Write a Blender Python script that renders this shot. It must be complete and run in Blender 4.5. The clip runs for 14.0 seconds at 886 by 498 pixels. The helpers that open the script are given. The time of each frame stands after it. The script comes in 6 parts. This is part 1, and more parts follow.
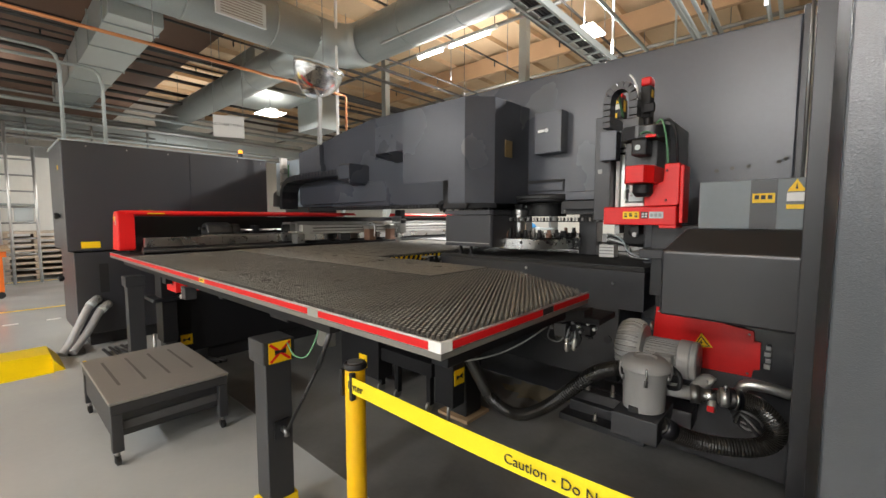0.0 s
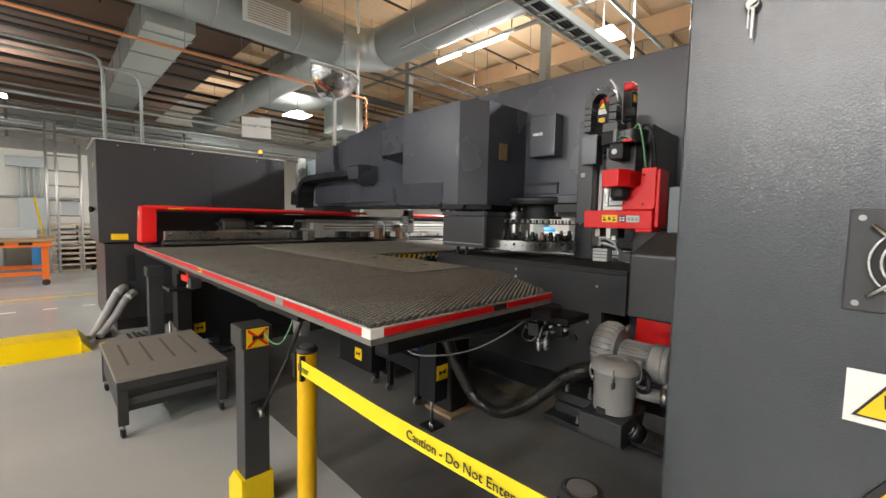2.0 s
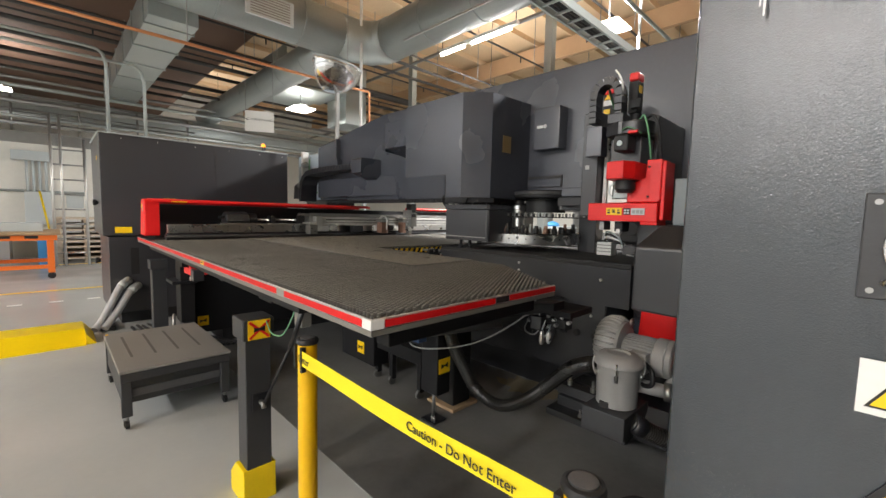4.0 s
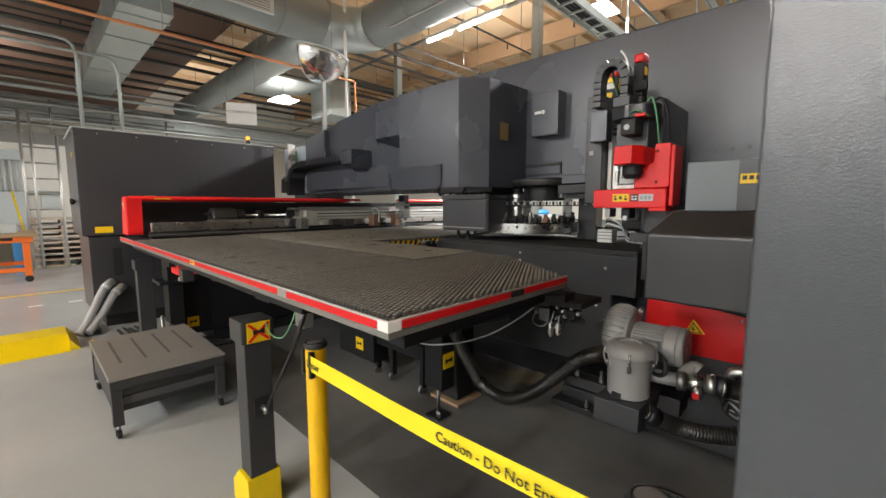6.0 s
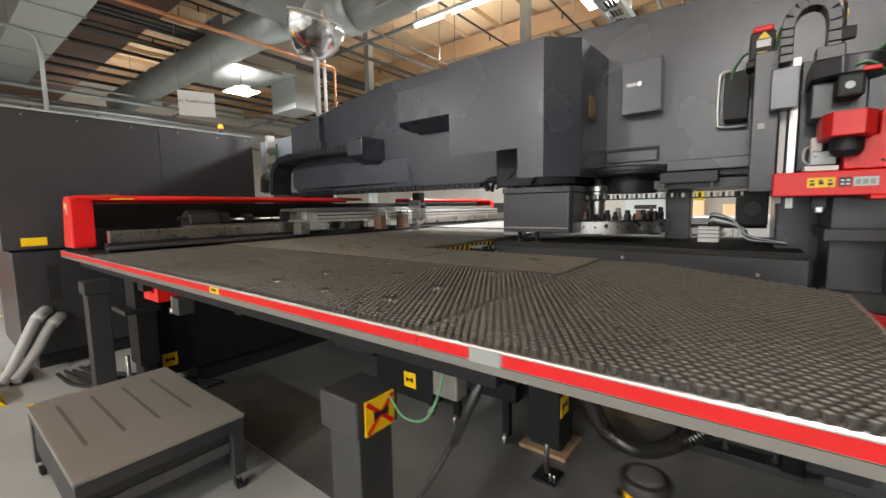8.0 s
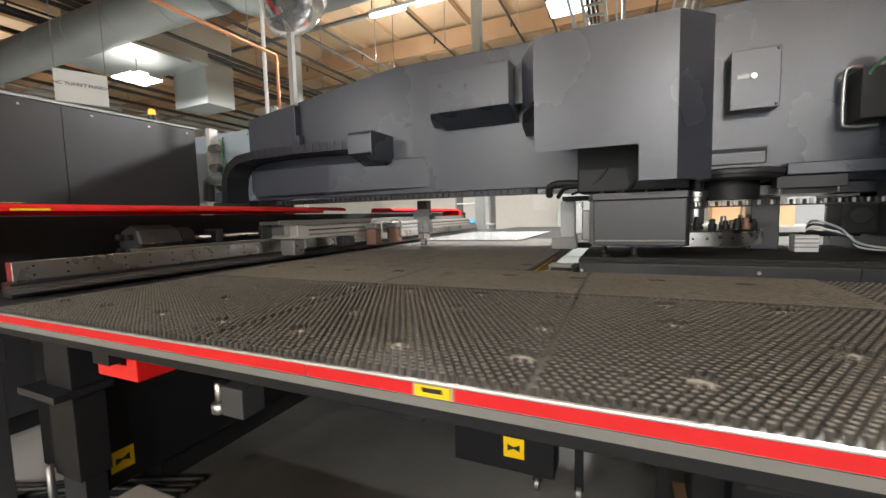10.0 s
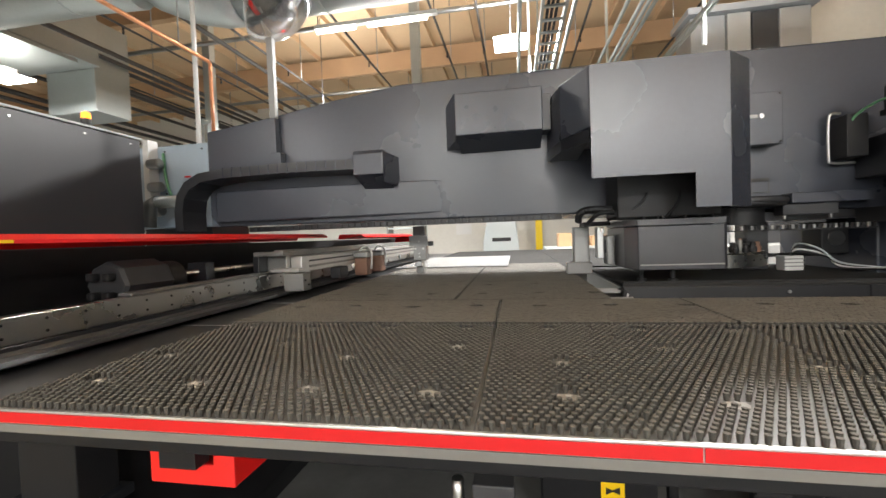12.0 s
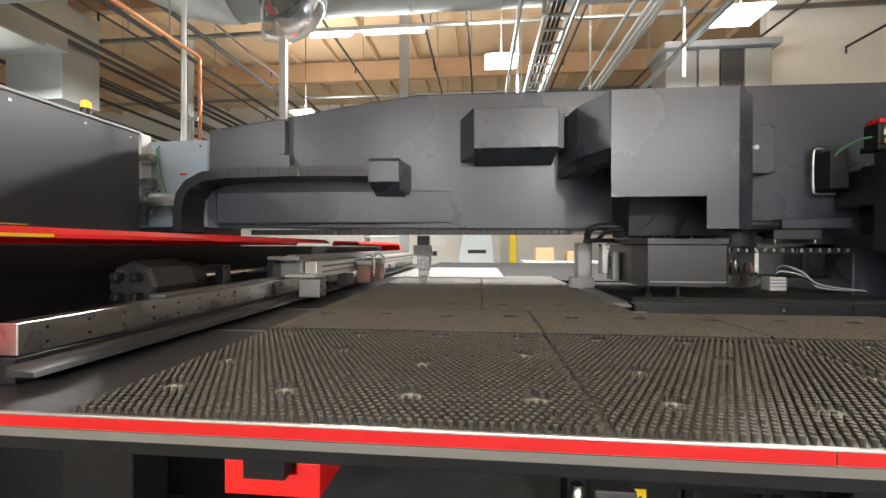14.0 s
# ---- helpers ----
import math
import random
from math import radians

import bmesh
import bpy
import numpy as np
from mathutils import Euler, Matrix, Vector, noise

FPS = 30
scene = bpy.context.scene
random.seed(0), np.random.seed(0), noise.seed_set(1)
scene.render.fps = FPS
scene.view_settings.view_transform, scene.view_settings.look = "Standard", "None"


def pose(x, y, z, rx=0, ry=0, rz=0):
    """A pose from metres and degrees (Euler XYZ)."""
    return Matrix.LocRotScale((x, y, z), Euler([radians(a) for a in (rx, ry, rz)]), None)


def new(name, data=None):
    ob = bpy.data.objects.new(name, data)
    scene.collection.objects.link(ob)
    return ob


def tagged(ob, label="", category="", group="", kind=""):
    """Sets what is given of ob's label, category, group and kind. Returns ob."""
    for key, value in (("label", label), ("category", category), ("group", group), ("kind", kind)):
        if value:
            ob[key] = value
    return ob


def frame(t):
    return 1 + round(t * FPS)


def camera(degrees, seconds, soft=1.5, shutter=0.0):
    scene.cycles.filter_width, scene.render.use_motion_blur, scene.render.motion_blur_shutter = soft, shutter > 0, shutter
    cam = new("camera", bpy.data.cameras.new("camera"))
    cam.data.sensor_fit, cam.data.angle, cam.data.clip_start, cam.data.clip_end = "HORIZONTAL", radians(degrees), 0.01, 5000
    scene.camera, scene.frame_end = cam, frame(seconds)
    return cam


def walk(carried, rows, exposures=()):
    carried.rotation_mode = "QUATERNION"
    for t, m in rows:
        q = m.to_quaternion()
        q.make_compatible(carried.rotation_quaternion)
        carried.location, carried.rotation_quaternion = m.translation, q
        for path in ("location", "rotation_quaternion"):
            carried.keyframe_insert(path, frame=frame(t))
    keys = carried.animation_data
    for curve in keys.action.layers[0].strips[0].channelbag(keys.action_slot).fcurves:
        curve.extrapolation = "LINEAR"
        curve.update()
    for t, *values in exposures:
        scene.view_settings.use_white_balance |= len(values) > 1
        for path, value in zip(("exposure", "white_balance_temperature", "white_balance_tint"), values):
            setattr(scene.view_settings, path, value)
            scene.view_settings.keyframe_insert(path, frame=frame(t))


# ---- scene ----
cam = camera(95.2, 14.0, shutter=0.4)
METRES, EYE, TILT, LEAN, TURN = 4.0, 1.425, 0.0, 0.0, 41.6
ROWS = [
    (0.0, 0.0, 0.0, 0.0, 0.0, -4.36, -0.01),
    (0.5, -0.0003, 0.0003, -0.0002, 0.69, -4.4, -0.25),
    (1.0, 0.0091, -0.0023, -0.0002, 1.85, -4.4, -0.6),
    (1.5, 0.0483, -0.0124, -0.0034, 3.01, -4.32, -0.94),
    (2.0, 0.0678, -0.0191, -0.0027, 3.95, -4.11, -1.25),
    (2.5, 0.0726, -0.0214, -0.0041, 4.58, -4.17, -1.42),
    (5.0, 0.0672, -0.0094, -0.0073, 4.08, -5.62, -1.27),
    (5.5, 0.0653, -0.0056, -0.0081, 3.4, -5.95, -0.71),
    (6.0, 0.0464, 0.0038, -0.0057, 2.58, -6.15, 0.06),
    (6.5, 0.0071, 0.0248, -0.0066, 1.38, -6.4, 0.59),
    (7.0, -0.0331, 0.0693, -0.0117, 0.66, -6.49, 0.95),
    (7.5, -0.0843, 0.1307, -0.0148, -0.89, -6.68, 1.03),
    (8.0, -0.1518, 0.1789, -0.0143, -4.2, -5.88, 0.96),
    (8.5, -0.2069, 0.2292, -0.0128, -6.97, -5.58, 1.12),
    (9.0, -0.2545, 0.2904, -0.0128, -10.35, -5.98, 1.39),
    (11.5, -0.5284, 0.4959, 0.0012, -27.77, -2.15, 1.91),
    (12.0, -0.5502, 0.5224, 0.0018, -31.38, -1.71, 2.09),
    (12.5, -0.5828, 0.5443, 0.0018, -35.9, -1.5, 2.02),
    (13.0, -0.6179, 0.5561, 0.0047, -35.31, 2.34, 0.89),
    (13.5, -0.6207, 0.5618, 0.0044, -36.4, 0.18, 0.62),
    (14.0, -0.6206, 0.5633, 0.0029, -36.17, -0.32, -0.09),
]
walk(cam, [(t, pose(0, 0, EYE, TILT, LEAN, TURN) @ pose(METRES * x, METRES * y, METRES * z, 90 + pitch, roll, yaw)) for t, x, y, z, yaw, pitch, roll in ROWS], exposures=((0.0, 0.22), (9.0, 0.22), (11.5, 0.34), (14.0, 0.31)))

# ---- world and lights ----
world = bpy.data.worlds.new("world")
scene.world = world
world.use_nodes = True
world.node_tree.nodes["Background"].inputs[0].default_value = (0.75, 0.85, 1.0, 1)
world.node_tree.nodes["Background"].inputs[1].default_value = 0.02
LAMP_Z = 4.65


def area_lamp(x, y, z, sx, sy, watts, colour=(1.0, 0.98, 0.965)):
    data = bpy.data.lights.new("lamp_light", "AREA")
    data.shape, data.size, data.size_y, data.energy, data.color = "RECTANGLE", sx, sy, watts, colour
    ob = new("lamp_light", data)
    ob.matrix_world = pose(x, y, z)
    return ob


# ---- materials ----
def mat(name, colour, rough=0.5, metal=0.0, grain=0.08, scale=8.0, bump=0.0, bump_scale=200.0, fine=0.04, emit=0.0, coat=0.0, spec=0.5, stretch=(1, 1, 1)):
    """Base colour varied at two scales, roughness varied with it, and a fine relief."""
    m = bpy.data.materials.new(name)
    m.use_nodes = True
    nt = m.node_tree
    bs = nt.nodes["Principled BSDF"]
    bs.inputs["Metallic"].default_value = metal
    bs.inputs["Coat Weight"].default_value = coat
    bs.inputs["Specular IOR Level"].default_value = spec
    tc = nt.nodes.new("ShaderNodeTexCoord")
    mp = nt.nodes.new("ShaderNodeMapping")
    mp.inputs["Scale"].default_value = stretch
    geo = nt.nodes.new("ShaderNodeNewGeometry")
    nt.links.new(geo.outputs["Position"], mp.inputs["Vector"])
    n1 = nt.nodes.new("ShaderNodeTexNoise")
    n1.inputs["Scale"].default_value, n1.inputs["Detail"].default_value = scale * 0.3, 6
    n2 = nt.nodes.new("ShaderNodeTexNoise")
    n2.inputs["Scale"].default_value, n2.inputs["Detail"].default_value = scale * 9, 3
    for n in (n1, n2):
        nt.links.new(mp.outputs[0], n.inputs["Vector"])
    a = nt.nodes.new("ShaderNodeMath")
    a.operation = "MULTIPLY_ADD"
    a.inputs[1].default_value, a.inputs[2].default_value = grain * 3, 1 - grain * 1.5
    nt.links.new(n1.outputs[0], a.inputs[0])
    b = nt.nodes.new("ShaderNodeMath")
    b.operation = "MULTIPLY_ADD"
    b.inputs[1].default_value = fine * 3
    nt.links.new(n2.outputs[0], b.inputs[0])
    nt.links.new(a.outputs[0], b.inputs[2])
    c = nt.nodes.new("ShaderNodeVectorMath")
    c.operation = "SCALE"
    c.inputs[0].default_value = colour[:3]
    nt.links.new(b.outputs[0], c.inputs["Scale"])
    nt.links.new(c.outputs[0], bs.inputs["Base Color"])
    r = nt.nodes.new("ShaderNodeMath")
    r.operation = "MULTIPLY_ADD"
    r.use_clamp = True
    r.inputs[1].default_value, r.inputs[2].default_value = 0.25 * rough, rough * 0.87
    nt.links.new(n1.outputs[0], r.inputs[0])
    nt.links.new(r.outputs[0], bs.inputs["Roughness"])
    if bump:
        n3 = nt.nodes.new("ShaderNodeTexNoise")
        n3.inputs["Scale"].default_value, n3.inputs["Detail"].default_value = bump_scale, 2
        nt.links.new(mp.outputs[0], n3.inputs["Vector"])
        bp = nt.nodes.new("ShaderNodeBump")
        bp.inputs["Strength"].default_value, bp.inputs["Distance"].default_value = bump, 0.002
        nt.links.new(n3.outputs[0], bp.inputs["Height"])
        nt.links.new(bp.outputs[0], bs.inputs["Normal"])
    if emit:
        bs.inputs["Emission Color"].default_value = (*colour[:3], 1)
        bs.inputs["Emission Strength"].default_value = emit
    return m


PAINT = mat("charcoal_machine_paint", (0.053, 0.059, 0.076), 0.27, 0, 0.05, 4, 0.19, 300, spec=0.75)
DARK = mat("black_machine_paint", (0.012, 0.0126, 0.0155), 0.34, 0, 0.1, 6, 0.18, 300, spec=0.7)
BLACK = mat("black_rubber", (0.012, 0.012, 0.013), 0.55, 0, 0.15, 9)
CABPAINT = mat("dark_cabinet_paint", (0.033, 0.033, 0.039), 0.33, 0, 0.1, 5, 0.2, 300, spec=0.8)
HOSE = mat("glossy_black_hose", (0.018, 0.017, 0.015), 0.28, 0, 0.15, 9)
HAMMER = mat("hammered_grey_paint", (0.018, 0.0235, 0.0295), 0.22, 0.0, 0.06, 5, 0.24, 460, spec=0.8)
RED = mat("red_paint", (0.74, 0.010, 0.010), 0.38, 0, 0.05, 7, 0.08, 200)
EDGEGREY = mat("dull_grey_edge", (0.17, 0.165, 0.15), 0.45, 0, 0.1, 9)
REDTAPE = mat("red_reflective_tape", (0.60, 0.002, 0.004), 0.55, 0, 0.05, 20)
WHITE = mat("white_paint", (0.75, 0.75, 0.73), 0.45, 0, 0.05, 6)
YELLOW = mat("yellow_paint", (0.85, 0.61, 0.0), 0.4, 0, 0.06, 6, 0.1, 60)
POSTYELLOW = mat("amber_yellow_powder_coat", (0.80, 0.46, 0.0), 0.35, 0, 0.04, 6, 0.1, 120)
BELT = mat("yellow_webbing", (0.82, 0.66, 0.01), 0.7, 0, 0.06, 20, 0.3, 600)
LABEL = mat("yellow_label", (0.9, 0.58, 0.005), 0.4, 0, 0.04, 30)
INK = mat("black_ink", (0.015, 0.015, 0.015), 0.5, 0, 0.05, 30)
STEEL = mat("machined_steel", (0.55, 0.55, 0.54), 0.28, 1.0, 0.06, 14, 0.1, 120)
DULL = mat("dull_steel", (0.30, 0.30, 0.29), 0.42, 0.9, 0.12, 14)
ALU = mat("brushed_aluminium", (0.62, 0.62, 0.60), 0.38, 0.9, 0.06, 10)
GALV = mat("galvanised_sheet", (0.36, 0.39, 0.38), 0.42, 0.6, 0.10, 3, 0.08, 25)
GREYPLASTIC = mat("grey_cast_paint", (0.31, 0.31, 0.30), 0.38, 0, 0.06, 9)
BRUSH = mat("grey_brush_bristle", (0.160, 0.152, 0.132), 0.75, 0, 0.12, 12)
BRUSHBED = mat("brush_panel_base", (0.17, 0.165, 0.15), 0.48, 0, 0.15, 9)
bn = BRUSH.node_tree
isl = bn.nodes.new("ShaderNodeNewGeometry")
tone = bn.nodes.new("ShaderNodeMapRange")
tone.inputs["To Min"].default_value, tone.inputs["To Max"].default_value = 0.90, 1.12
bn.links.new(isl.outputs["Random Per Island"], tone.inputs["Value"])
vary = bn.nodes.new("ShaderNodeVectorMath")
vary.operation = "SCALE"
old = bn.nodes["Principled BSDF"].inputs["Base Color"].links[0].from_socket
bn.links.new(old, vary.inputs[0])
bn.links.new(tone.outputs[0], vary.inputs["Scale"])
# shading put into the tuft colour: tops lightened, flanks darkened by surface normal
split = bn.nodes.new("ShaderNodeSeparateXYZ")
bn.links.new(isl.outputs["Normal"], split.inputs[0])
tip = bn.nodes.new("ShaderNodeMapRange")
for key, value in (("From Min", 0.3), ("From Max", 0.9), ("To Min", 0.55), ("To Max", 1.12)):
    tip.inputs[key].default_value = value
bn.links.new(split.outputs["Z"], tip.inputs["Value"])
tuft_shade = bn.nodes.new("ShaderNodeVectorMath")
tuft_shade.operation = "SCALE"
bn.links.new(vary.outputs[0], tuft_shade.inputs[0])
bn.links.new(tip.outputs[0], tuft_shade.inputs["Scale"])
bn.links.new(tuft_shade.outputs[0], bn.nodes["Principled BSDF"].inputs["Base Color"])
CLEAR = mat("bare_panel_spots", (0.55, 0.53, 0.48), 0.25, 0.0, 0.2, 60, 0.5, 160)
PLATE = mat("dark_steel_plate", (0.062, 0.064, 0.067), 0.30, 0.3, 0.15, 5)
CART = mat("grey_cart_paint", (0.036, 0.037, 0.040), 0.5, 0, 0.1, 6, 0.2, 150)
CARTTOP = mat("grey_rubber_top", (0.25, 0.24, 0.22), 0.40, 0, 0.12, 6, 0.2, 90)
BEAM = mat("flat_black_steel", (0.009, 0.009, 0.010), 0.62, 0, 0.15, 7, 0.1, 200, spec=0.3)
BEDBRUSH = mat("black_brush_bed", (0.028, 0.028, 0.027), 0.8, 0, 0.2, 14, 0.5, 260, spec=0.3)
PIPEDARK = mat("dark_roof_pipe", (0.05, 0.045, 0.042), 0.55, 0.2, 0.15, 6)
GROOVE = mat("dark_groove", (0.13, 0.125, 0.115), 0.6, 0, 0.2, 12)
CONDUIT = mat("pale_grey_conduit", (0.36, 0.365, 0.37), 0.42, 0, 0.08, 12)
PALEBLUE = mat("pale_blue_panel", (0.40, 0.49, 0.57), 0.42, 0, 0.05, 6)
COPPER = mat("copper_pipe", (0.62, 0.28, 0.14), 0.35, 0.8, 0.1, 6)
ORANGE = mat("orange_paint", (0.80, 0.17, 0.02), 0.45, 0, 0.08, 6)
WOOD = mat("pallet_wood", (0.38, 0.26, 0.15), 0.75, 0, 0.2, 5, 0.3, 40, stretch=(1, 6, 6))
PALEWOOD = mat("weathered_pallet_wood", (0.52, 0.43, 0.33), 0.8, 0, 0.25, 5, 0.3, 40, stretch=(1, 6, 6))
ROOF = mat("roof_plywood", (0.61, 0.44, 0.27), 0.8, 0, 0.16, 2.0, 0.1, 30)
JOIST = mat("roof_timber", (0.43, 0.275, 0.155), 0.8, 0, 0.2, 3, 0.1, 30)
INSUL = mat("brown_roof_liner", (0.15, 0.085, 0.055), 0.8, 0, 0.2, 1.5)
GREYWALL = mat("grey_wall_paint", (0.24, 0.25, 0.26), 0.7, 0, 0.05, 1.2, 0.1, 40)
# unseen south wall: grey picked for bounced light and the cabinet door's reflection
SOUTHWALL = mat("bounce_grey_wall_paint", (0.44, 0.46, 0.465), 0.7, 0, 0.05, 1.2, 0.1, 40)
WALLP = mat("white_wall_paint", (0.70, 0.69, 0.64), 0.7, 0, 0.04, 1.2, 0.1, 40)
CONCRETE = mat("grey_epoxy_floor", (0.46, 0.48, 0.475), 0.25, 0, 0.16, 2.6, 0.10, 7, fine=0.02, spec=0.8)
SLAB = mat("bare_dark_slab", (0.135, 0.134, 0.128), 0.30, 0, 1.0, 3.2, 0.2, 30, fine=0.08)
cn = CONCRETE.node_tree
patch = cn.nodes.new("ShaderNodeTexNoise")
patch.inputs["Scale"].default_value, patch.inputs["Detail"].default_value = 1.7, 5
polish = cn.nodes.new("ShaderNodeMapRange")
for key, value in (("From Min", 0.28), ("From Max", 0.72), ("To Min", 0.09), ("To Max", 0.26)):
    polish.inputs[key].default_value = value
where = cn.nodes.new("ShaderNodeNewGeometry")
cn.links.new(where.outputs["Position"], patch.inputs["Vector"])
cn.links.new(patch.outputs[0], polish.inputs["Value"])
cn.links.new(polish.outputs[0], cn.nodes["Principled BSDF"].inputs["Roughness"])
GLOW = mat("lamp_diffuser", (1.0, 0.96, 0.88), 0.5, 0, 0, 8, emit=14)
AMBER = mat("amber_lens", (1.0, 0.35, 0.03), 0.3, 0, 0.02, 8, emit=1.5)
CLOTHBLUE = mat("blue_plastic", (0.06, 0.30, 0.65), 0.5, 0, 0.1, 8)
GREENWIRE = mat("green_cable", (0.12, 0.30, 0.16), 0.5)
SHEET = mat("sheet_metal_blank", (0.72, 0.74, 0.76), 0.25, 0.7, 0.04, 3)
BROWNBLOCK = mat("brown_clamp_pad", (0.22, 0.12, 0.08), 0.55, 0, 0.1, 9)
EBOX = mat("blue_grey_hammer_paint", (0.155, 0.18, 0.195), 0.33, 0, 0.10, 6, 0.3, 300)
STAIN = mat("pale_stained_slab", (0.26, 0.215, 0.14), 0.6, 0, 0.45, 5, 0.2, 40, fine=0.1)
LIGHTBOX = mat("pale_grey_panel", (0.50, 0.55, 0.56), 0.4, 0, 0.05, 6)
MIRROR = mat("mirror_dome", (0.85, 0.86, 0.87), 0.04, 1.0, 0.01, 6)
MIRROR.node_tree.nodes["Principled BSDF"].inputs["Alpha"].default_value = 0.5


# ---- mesh helpers ----
def box(bm, x0, x1, y0, y1, z0, z1, bevel=0.0):
    vs = [bm.verts.new((x, y, z)) for x in (x0, x1) for y in (y0, y1) for z in (z0, z1)]
    fs = [bm.faces.new([vs[i] for i in f]) for f in ((0, 1, 3, 2), (4, 6, 7, 5), (0, 4, 5, 1), (2, 3, 7, 6), (0, 2, 6, 4), (1, 5, 7, 3))]
    if bevel:
        es = list({e for f in fs for e in f.edges})
        bmesh.ops.bevel(bm, geom=es, offset=bevel, segments=2, affect="EDGES", profile=0.5)
    return bm


def prism(bm, pts, axis, a, b, bevel=0.0):
    """A polygon pushed along an axis. pts are the other two coordinates, in the order x, y, z."""
    def place(p, q):
        return {"x": (q, p[0], p[1]), "y": (p[0], q, p[1]), "z": (p[0], p[1], q)}[axis]
    lo = [bm.verts.new(place(p, a)) for p in pts]
    hi = [bm.verts.new(place(p, b)) for p in pts]
    n = len(pts)
    fs = [bm.faces.new(lo[::-1]), bm.faces.new(hi)]
    for i in range(n):
        fs.append(bm.faces.new((lo[i], lo[(i + 1) % n], hi[(i + 1) % n], hi[i])))
    bmesh.ops.recalc_face_normals(bm, faces=fs)
    if bevel:
        es = list({e for f in fs for e in f.edges})
        bmesh.ops.bevel(bm, geom=es, offset=bevel, segments=2, affect="EDGES", profile=0.5)
    return bm


def tube(bm, pts, r, seg=12, ribs=0.0, smooth=0, radii=None):
    """A pipe along points; ribs: height of the rings of a corrugated hose; smooth: points put between by a spline."""
    P = [Vector(p) for p in pts]
    if smooth:
        Q = [P[0] * 2 - P[1]] + P + [P[-1] * 2 - P[-2]]
        out = []
        for i in range(1, len(Q) - 2):
            for k in range(smooth):
                u = k / smooth
                a, b, c, d = Q[i - 1:i + 3]
                out.append(0.5 * (2 * b + (c - a) * u + (2 * a - 5 * b + 4 * c - d) * u * u + (3 * b - a - 3 * c + d) * u ** 3))
        P = out + [P[-1]]
    prev, rings = None, []
    up = Vector((0.123, 0.31, 0.94))
    for i, p in enumerate(P):
        d = (P[min(i + 1, len(P) - 1)] - P[max(i - 1, 0)]).normalized()
        if prev is None:
            s = d.cross(up).normalized()
        else:
            s = (prev - d * prev.dot(d)).normalized()
        prev = s
        w = d.cross(s)
        rr = (radii[i] if radii else r) + (ribs if i % 2 else 0)
        rings.append([bm.verts.new(p + (s * math.cos(2 * math.pi * k / seg) + w * math.sin(2 * math.pi * k / seg)) * rr) for k in range(seg)])
    fs = []
    for a, b in zip(rings, rings[1:]):
        for k in range(seg):
            f = bm.faces.new((a[k], a[(k + 1) % seg], b[(k + 1) % seg], b[k]))
            f.smooth = ribs == 0
            fs.append(f)
    fs.append(bm.faces.new(rings[0][::-1]))
    fs.append(bm.faces.new(rings[-1]))
    bmesh.ops.recalc_face_normals(bm, faces=fs)
    return bm


def lathe(bm, centre, profile, axis="z", seg=32):
    """profile: (radius, along) pairs turned round the axis."""
    def place(r, h, a):
        u, v = r * math.cos(a), r * math.sin(a)
        return Vector(centre) + Vector({"z": (u, v, h), "y": (u, h, v), "x": (h, u, v)}[axis])
    rings = [[bm.verts.new(place(max(r, 1e-4), h, 2 * math.pi * k / seg)) for k in range(seg)] for r, h in profile]
    fs = []
    for a, b in zip(rings, rings[1:]):
        for k in range(seg):
            f = bm.faces.new((a[k], a[(k + 1) % seg], b[(k + 1) % seg], b[k]))
            fs.append(f)
    fs += [bm.faces.new(rings[0][::-1]), bm.faces.new(rings[-1])]
    for f in fs[:-2]:
        f.smooth = True
    bmesh.ops.recalc_face_normals(bm, faces=fs)
    for e in {e for f in fs for e in f.edges}:
        if len(e.link_faces) == 2 and e.calc_face_angle(0) > 0.6:
            e.smooth = False
    return bm


def part(name, bm, material, parent=None, label=""):
    me = bpy.data.meshes.new(name)
    bm.to_mesh(me)
    bm.free()
    me.materials.append(material)
    ob = new(name, me)
    if parent:
        ob.parent = parent
        ob.matrix_parent_inverse = parent.matrix_world.inverted()
    if label:
        ob["label"] = label
    return ob


def B(*a, **k):
    return box(bmesh.new(), *a, **k)


def PR(*a, **k):
    return prism(bmesh.new(), *a, **k)


def T(*a, **k):
    return tube(bmesh.new(), *a, **k)


def LA(*a, **k):
    return lathe(bmesh.new(), *a, **k)


def thing(name, at, label, category, group="", kind=""):
    ob = new(name)
    ob.empty_display_size = 0.1
    ob.matrix_world = pose(*at)
    return tagged(ob, label, category, group, kind)


def solid(name, bm, material, label, category, group="", kind=""):
    return tagged(part(name, bm, material), label, category, group, kind)


def text_bm(words, size, m, depth=0.0006):
    """Lettering as a mesh, laid out from the middle, facing its own +z, then set at the pose m."""
    cu = bpy.data.curves.new("lettering", "FONT")
    cu.body, cu.size, cu.extrude, cu.align_x, cu.align_y = words, size, depth, "CENTER", "CENTER"
    ob = bpy.data.objects.new("lettering", cu)
    scene.collection.objects.link(ob)
    dg = bpy.context.evaluated_depsgraph_get()
    dg.update()
    me = bpy.data.meshes.new_from_object(ob.evaluated_get(dg))
    bm = bmesh.new()
    bm.from_mesh(me)
    bm.transform(m)
    bpy.data.objects.remove(ob)
    bpy.data.curves.remove(cu)
    bpy.data.meshes.remove(me)
    return bm


